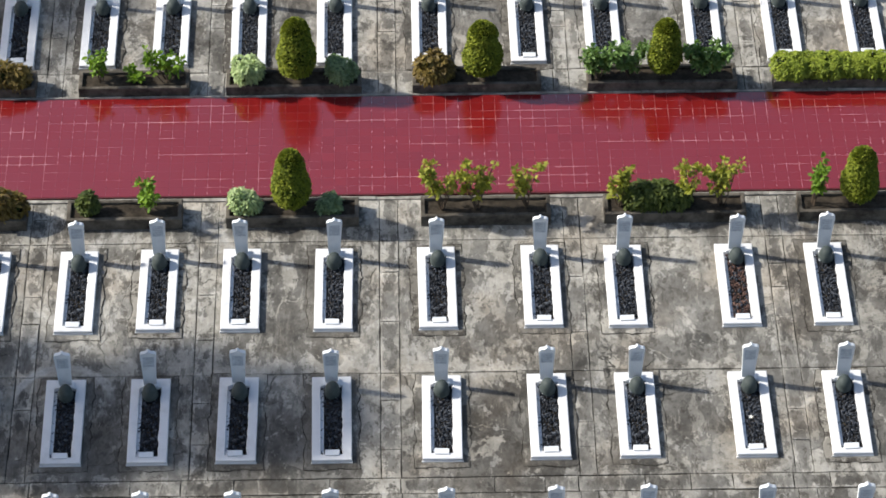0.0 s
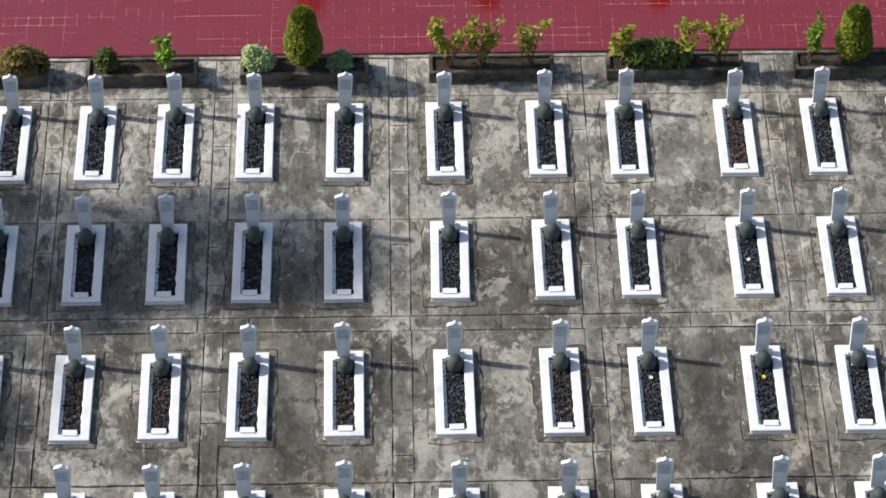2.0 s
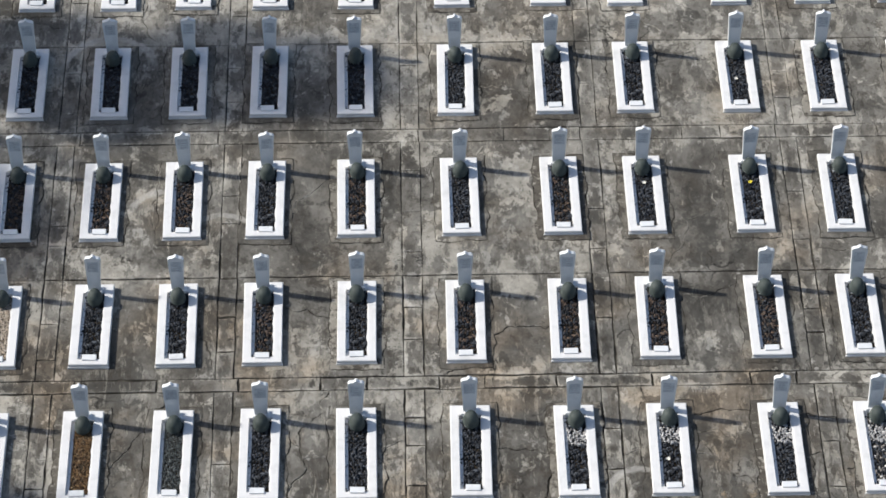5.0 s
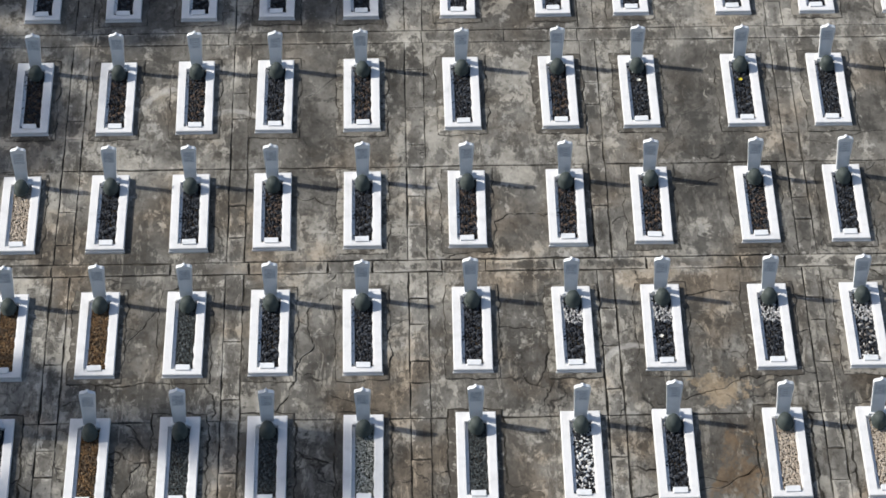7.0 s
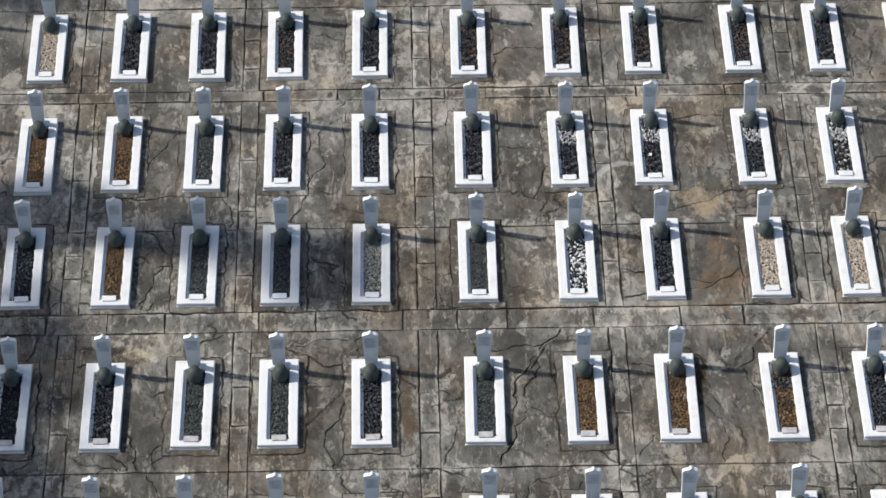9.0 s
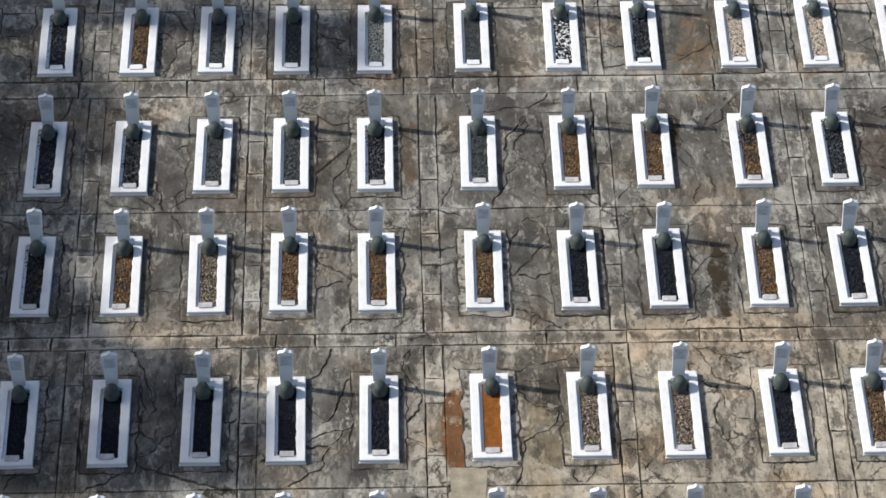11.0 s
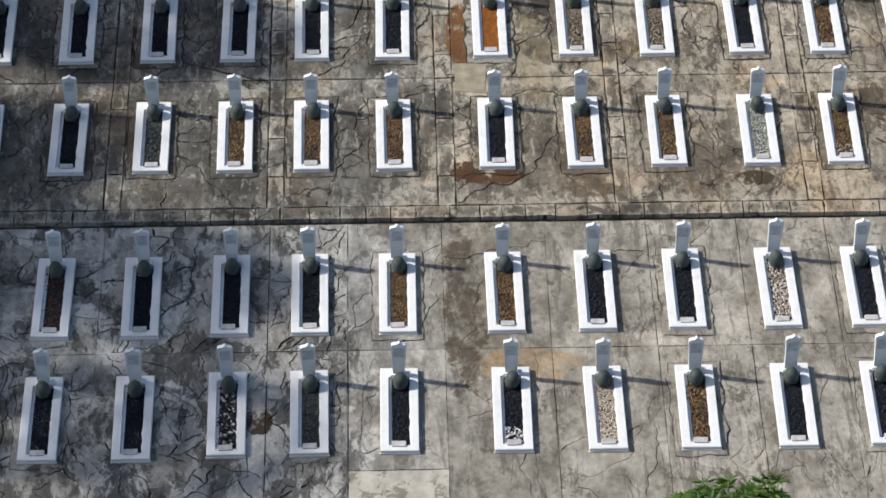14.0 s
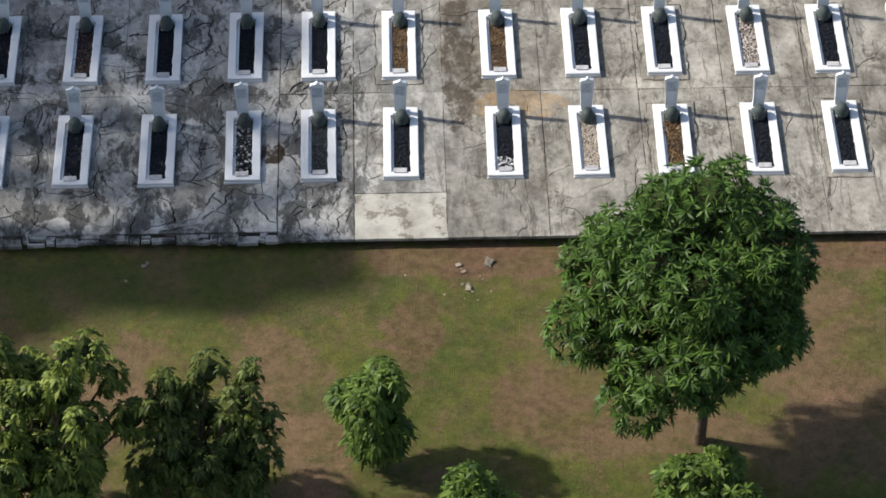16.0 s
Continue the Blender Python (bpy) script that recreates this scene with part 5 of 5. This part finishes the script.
topiary(4.74, Y, Z, 1.30, 0.56, 31, "tall clipped olive green topiary shrub in a planter")
stemmed(5.47, Y, Z, 32, 22, 0.66, 0.38, M_LEAFY, "dense dark green leafy shrub in a planter", 8)
hedge(6.75, 9.2, Y, Z, 0.56, 0.40, 33, "clipped yellow-green hedge in a planter")

# ---- trees on the lawn ----


def tree(x, y, trunk_h, trunk_r, lumps, material, seed, count, per, length, width, label, droop=0.35, inside=0.3, name="tree"):
    r = random.Random(seed)
    top = tagged(empty(name, (x, y, GRASS_Z)), label, "tree")
    bm = bmesh.new()
    limb(bm, (0, 0, -0.2), (0.03, 0, trunk_h), trunk_r * 1.25, trunk_r * 0.8, 10, trunk_r * 0.5, r)
    part("trunk", bm, M_BARK, top, smooth=True)
    bm = bmesh.new()
    for ce, ra in lumps:
        limb(bm, (0.03, 0, trunk_h * r.uniform(0.7, 1.0)), ce, trunk_r * 0.55, trunk_r * 0.18, 6, 0.08, r)
        for _ in range(4):
            n = on_ball(r)
            limb(bm, ce, Vector(ce) + Vector((n.x * ra[0], n.y * ra[1], abs(n.z) * ra[2])) * 0.85, trunk_r * 0.18, trunk_r * 0.06, 5, 0.05, r)
    part("branchwork", bm, M_BARK, top)
    leaves("crown", rosettes(lumps, count, per, r, inside, 0.7), material, top, length, width, seed, droop)
    if name == "young_tree":
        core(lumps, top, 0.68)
    return top


def crown_lumps(r, centre, radius, n, small, reach=0.68):
    """Lumps over a rounded crown, with uneven outline."""
    out = [(centre, tuple(k * 0.80 for k in radius))]
    for i in range(n):
        v = on_ball(r)
        q = Vector(centre) + Vector((v.x * radius[0], v.y * radius[1], v.z * radius[2])) * reach
        s = small * r.uniform(0.8, 1.25)
        out.append((tuple(q), (s, s, s * 0.85)))
    return out


r = random.Random(5)
mango = crown_lumps(r, (-0.42, 0.1, 3.45), (1.74, 1.7, 1.86), 42, 0.42, 0.86)
mango += [((-2.0, 0.0, 2.75), (0.62, 0.6, 0.5)), ((-1.15, -0.5, 1.55), (0.62, 0.6, 0.42)), ((-1.6, 0.2, 3.6), (0.7, 0.7, 0.6)), ((0.85, 0.2, 2.6), (0.75, 0.8, 0.55)), ((1.0, 0.3, 3.9), (0.6, 0.7, 0.6)), ((0.0, 0.6, 5.1), (0.8, 0.7, 0.5)), ((-1.35, 0.2, 4.5), (0.65, 0.7, 0.5)), ((0.75, 0.2, 4.6), (0.65, 0.7, 0.5))]
big = tree(3.72, -6.17, 1.9, 0.088, mango, M_MANGO, 50, 2300, 13, 0.19, 0.036, "round mango tree with dark green leaves on the lawn", 0.16, 0.66, name="mango_tree")
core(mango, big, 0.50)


def shoots(r, centre, radius, n, small):
    """Many separate leafy shoots, which leave gaps between them."""
    out = []
    for i in range(n):
        v = on_ball(r)
        q = Vector(centre) + Vector((v.x * radius[0], v.y * radius[1], v.z * radius[2])) * r.uniform(0.45, 1.0)
        s = small * r.uniform(0.7, 1.2)
        out.append(((q.x, q.y, max(0.35, q.z)), (s, s, s * 1.25)))
    return out


tree(-1.60, -6.48, 0.5, 0.05, shoots(r, (0.0, 0.0, 1.38), (0.50, 0.5, 0.85), 18, 0.25) + [((0, 0, 1.2), (0.4, 0.4, 0.65))], M_MIDGREEN, 51, 420, 9, 0.185, 0.056, "small bushy young mango tree on the lawn", 0.6, 0.1, name="young_tree")
tree(-6.85, -7.6, 0.9, 0.08, shoots(r, (0, 0.1, 2.3), (1.75, 1.3, 1.65), 52, 0.27) + [((0, 0, 1.5), (1.0, 0.9, 0.9))], M_YOUNG, 52, 1700, 9, 0.15, 0.052, "broad young tree with yellow-green leaves on the lawn", 0.65, 0.1, name="young_tree")
tree(-4.35, -7.2, 0.7, 0.06, shoots(r, (0.15, 0.1, 1.6), (1.05, 0.7, 1.2), 26, 0.24) + [((0.85, 0.2, 2.75), (0.22, 0.22, 0.3)), ((-0.45, 0.2, 2.5), (0.25, 0.25, 0.3)), ((0.1, 0, 0.8), (0.8, 0.6, 0.6)), ((-0.7, 0, 0.7), (0.5, 0.5, 0.5)), ((0.8, 0, 0.8), (0.5, 0.5, 0.5))], M_OLIVE, 53, 640, 9, 0.145, 0.050, "thin-branched young tree with sparse olive leaves on the lawn", 0.65, 0.1, name="young_tree")
tree(-0.10, -8.2, 0.4, 0.04, shoots(r, (0, 0, 1.0), (0.55, 0.5, 0.6), 14, 0.25), M_MIDGREEN, 54, 260, 10, 0.18, 0.055, "small green young tree on the lawn", 0.3, 0.1, name="young_tree")
tree(3.55, -8.2, 0.4, 0.05, shoots(r, (0, 0, 1.0), (0.85, 0.6, 0.65), 20, 0.26), M_MIDGREEN, 55, 340, 10, 0.18, 0.055, "small green young tree beside the mango tree", 0.3, 0.1, name="young_tree")

# tall trees along the west side, which shade parts of the terraces
for k, (sx, sy, h, rx, ry, rz, dens) in enumerate(SHADE):
    r = random.Random(80 + k)
    lumps = crown_lumps(r, (0, 0, h), (rx, ry, rz), 12, min(rx, ry, rz) * 0.62)
    tree(sx - 1.298 * h, sy + 0.277 * h, h * 0.7, 0.18, lumps, M_MANGO, 90 + k, int(340 * dens), 8, 0.40, 0.14, "tall leafy shade tree west of the terraces", name="shade_tree")

# stones on the grass below the terrace edge
M_RUBBLE = plain("pale_rubble", (0.10, 0.085, 0.062), (0.27, 0.235, 0.18), 6, 0.9, 0.1, 0.5)
rr = random.Random(9)
LUMPS = [(0.42, -2.02, 0.11), (0.05, -2.62, 0.075), (-0.05, -2.52, 0.035), (0.12, -2.70, 0.03), (-0.10, -2.06, 0.065), (-0.02, -2.22, 0.05), (0.30, -2.40, 0.025), (-5.55, -1.95, 0.055), (-5.85, -2.30, 0.03), (-5.5, -1.88, 0.04)]
LUMPS += [(rr.gauss(0.1, 0.5), rr.uniform(-2.9, -1.85), rr.uniform(0.012, 0.03)) for _ in range(12)]
for x, y, s in LUMPS:
    bm = bmesh.new()
    bmesh.ops.create_cube(bm, size=1.5)
    bmesh.ops.subdivide_edges(bm, edges=bm.edges[:], cuts=2, use_grid_fill=True)
    for v in bm.verts:
        v.co = Vector((v.co.x * s, v.co.y * s * 0.8, v.co.z * s * 0.35)) * (1 + 0.35 * noise.noise(v.co * 1.1 + Vector((x * 9, y, 0))) + 0.2 * noise.noise(v.co * 3.1 + Vector((y * 7, x, 0))))
    ob = part("rubble_stone", bm, M_RUBBLE)
    ob.matrix_basis = pose(x, y, GRASS_Z + s * 0.2, rr.uniform(-12, 12), rr.uniform(-12, 12), rr.uniform(0, 180))
    tagged(ob, "pale broken cement lump on the grass", "stone", "rubble on the grass")

# small flowers that have fallen on the pebbles
petal = [plain("yellow_petals", (0.45, 0.36, 0.02), (0.65, 0.55, 0.05), 30), plain("pale_petals", (0.5, 0.48, 0.42), (0.68, 0.66, 0.6), 30)]
for x, y, k in ((5.58, 27.88, 0), (3.79, 27.90, 1), (5.57, 30.42, 1), (3.76, 21.9, 1)):
    bm = bmesh.new()
    for i in range(5):
        a = i * 1.2566
        v = [bm.verts.new(p) for p in ((0, 0, 0), (0.030 * math.cos(a - 0.55), 0.030 * math.sin(a - 0.55), 0.010), (0.040 * math.cos(a), 0.040 * math.sin(a), 0.014), (0.030 * math.cos(a + 0.55), 0.030 * math.sin(a + 0.55), 0.010))]
        bm.faces.new(v)
    ob = part("fallen_flower", bm, petal[k])
    ob.matrix_basis = pose(x, y, 0.062)
    tagged(ob, ("yellow" if k == 0 else "pale") + " flower fallen on the dark pebbles of a grave", "flower")
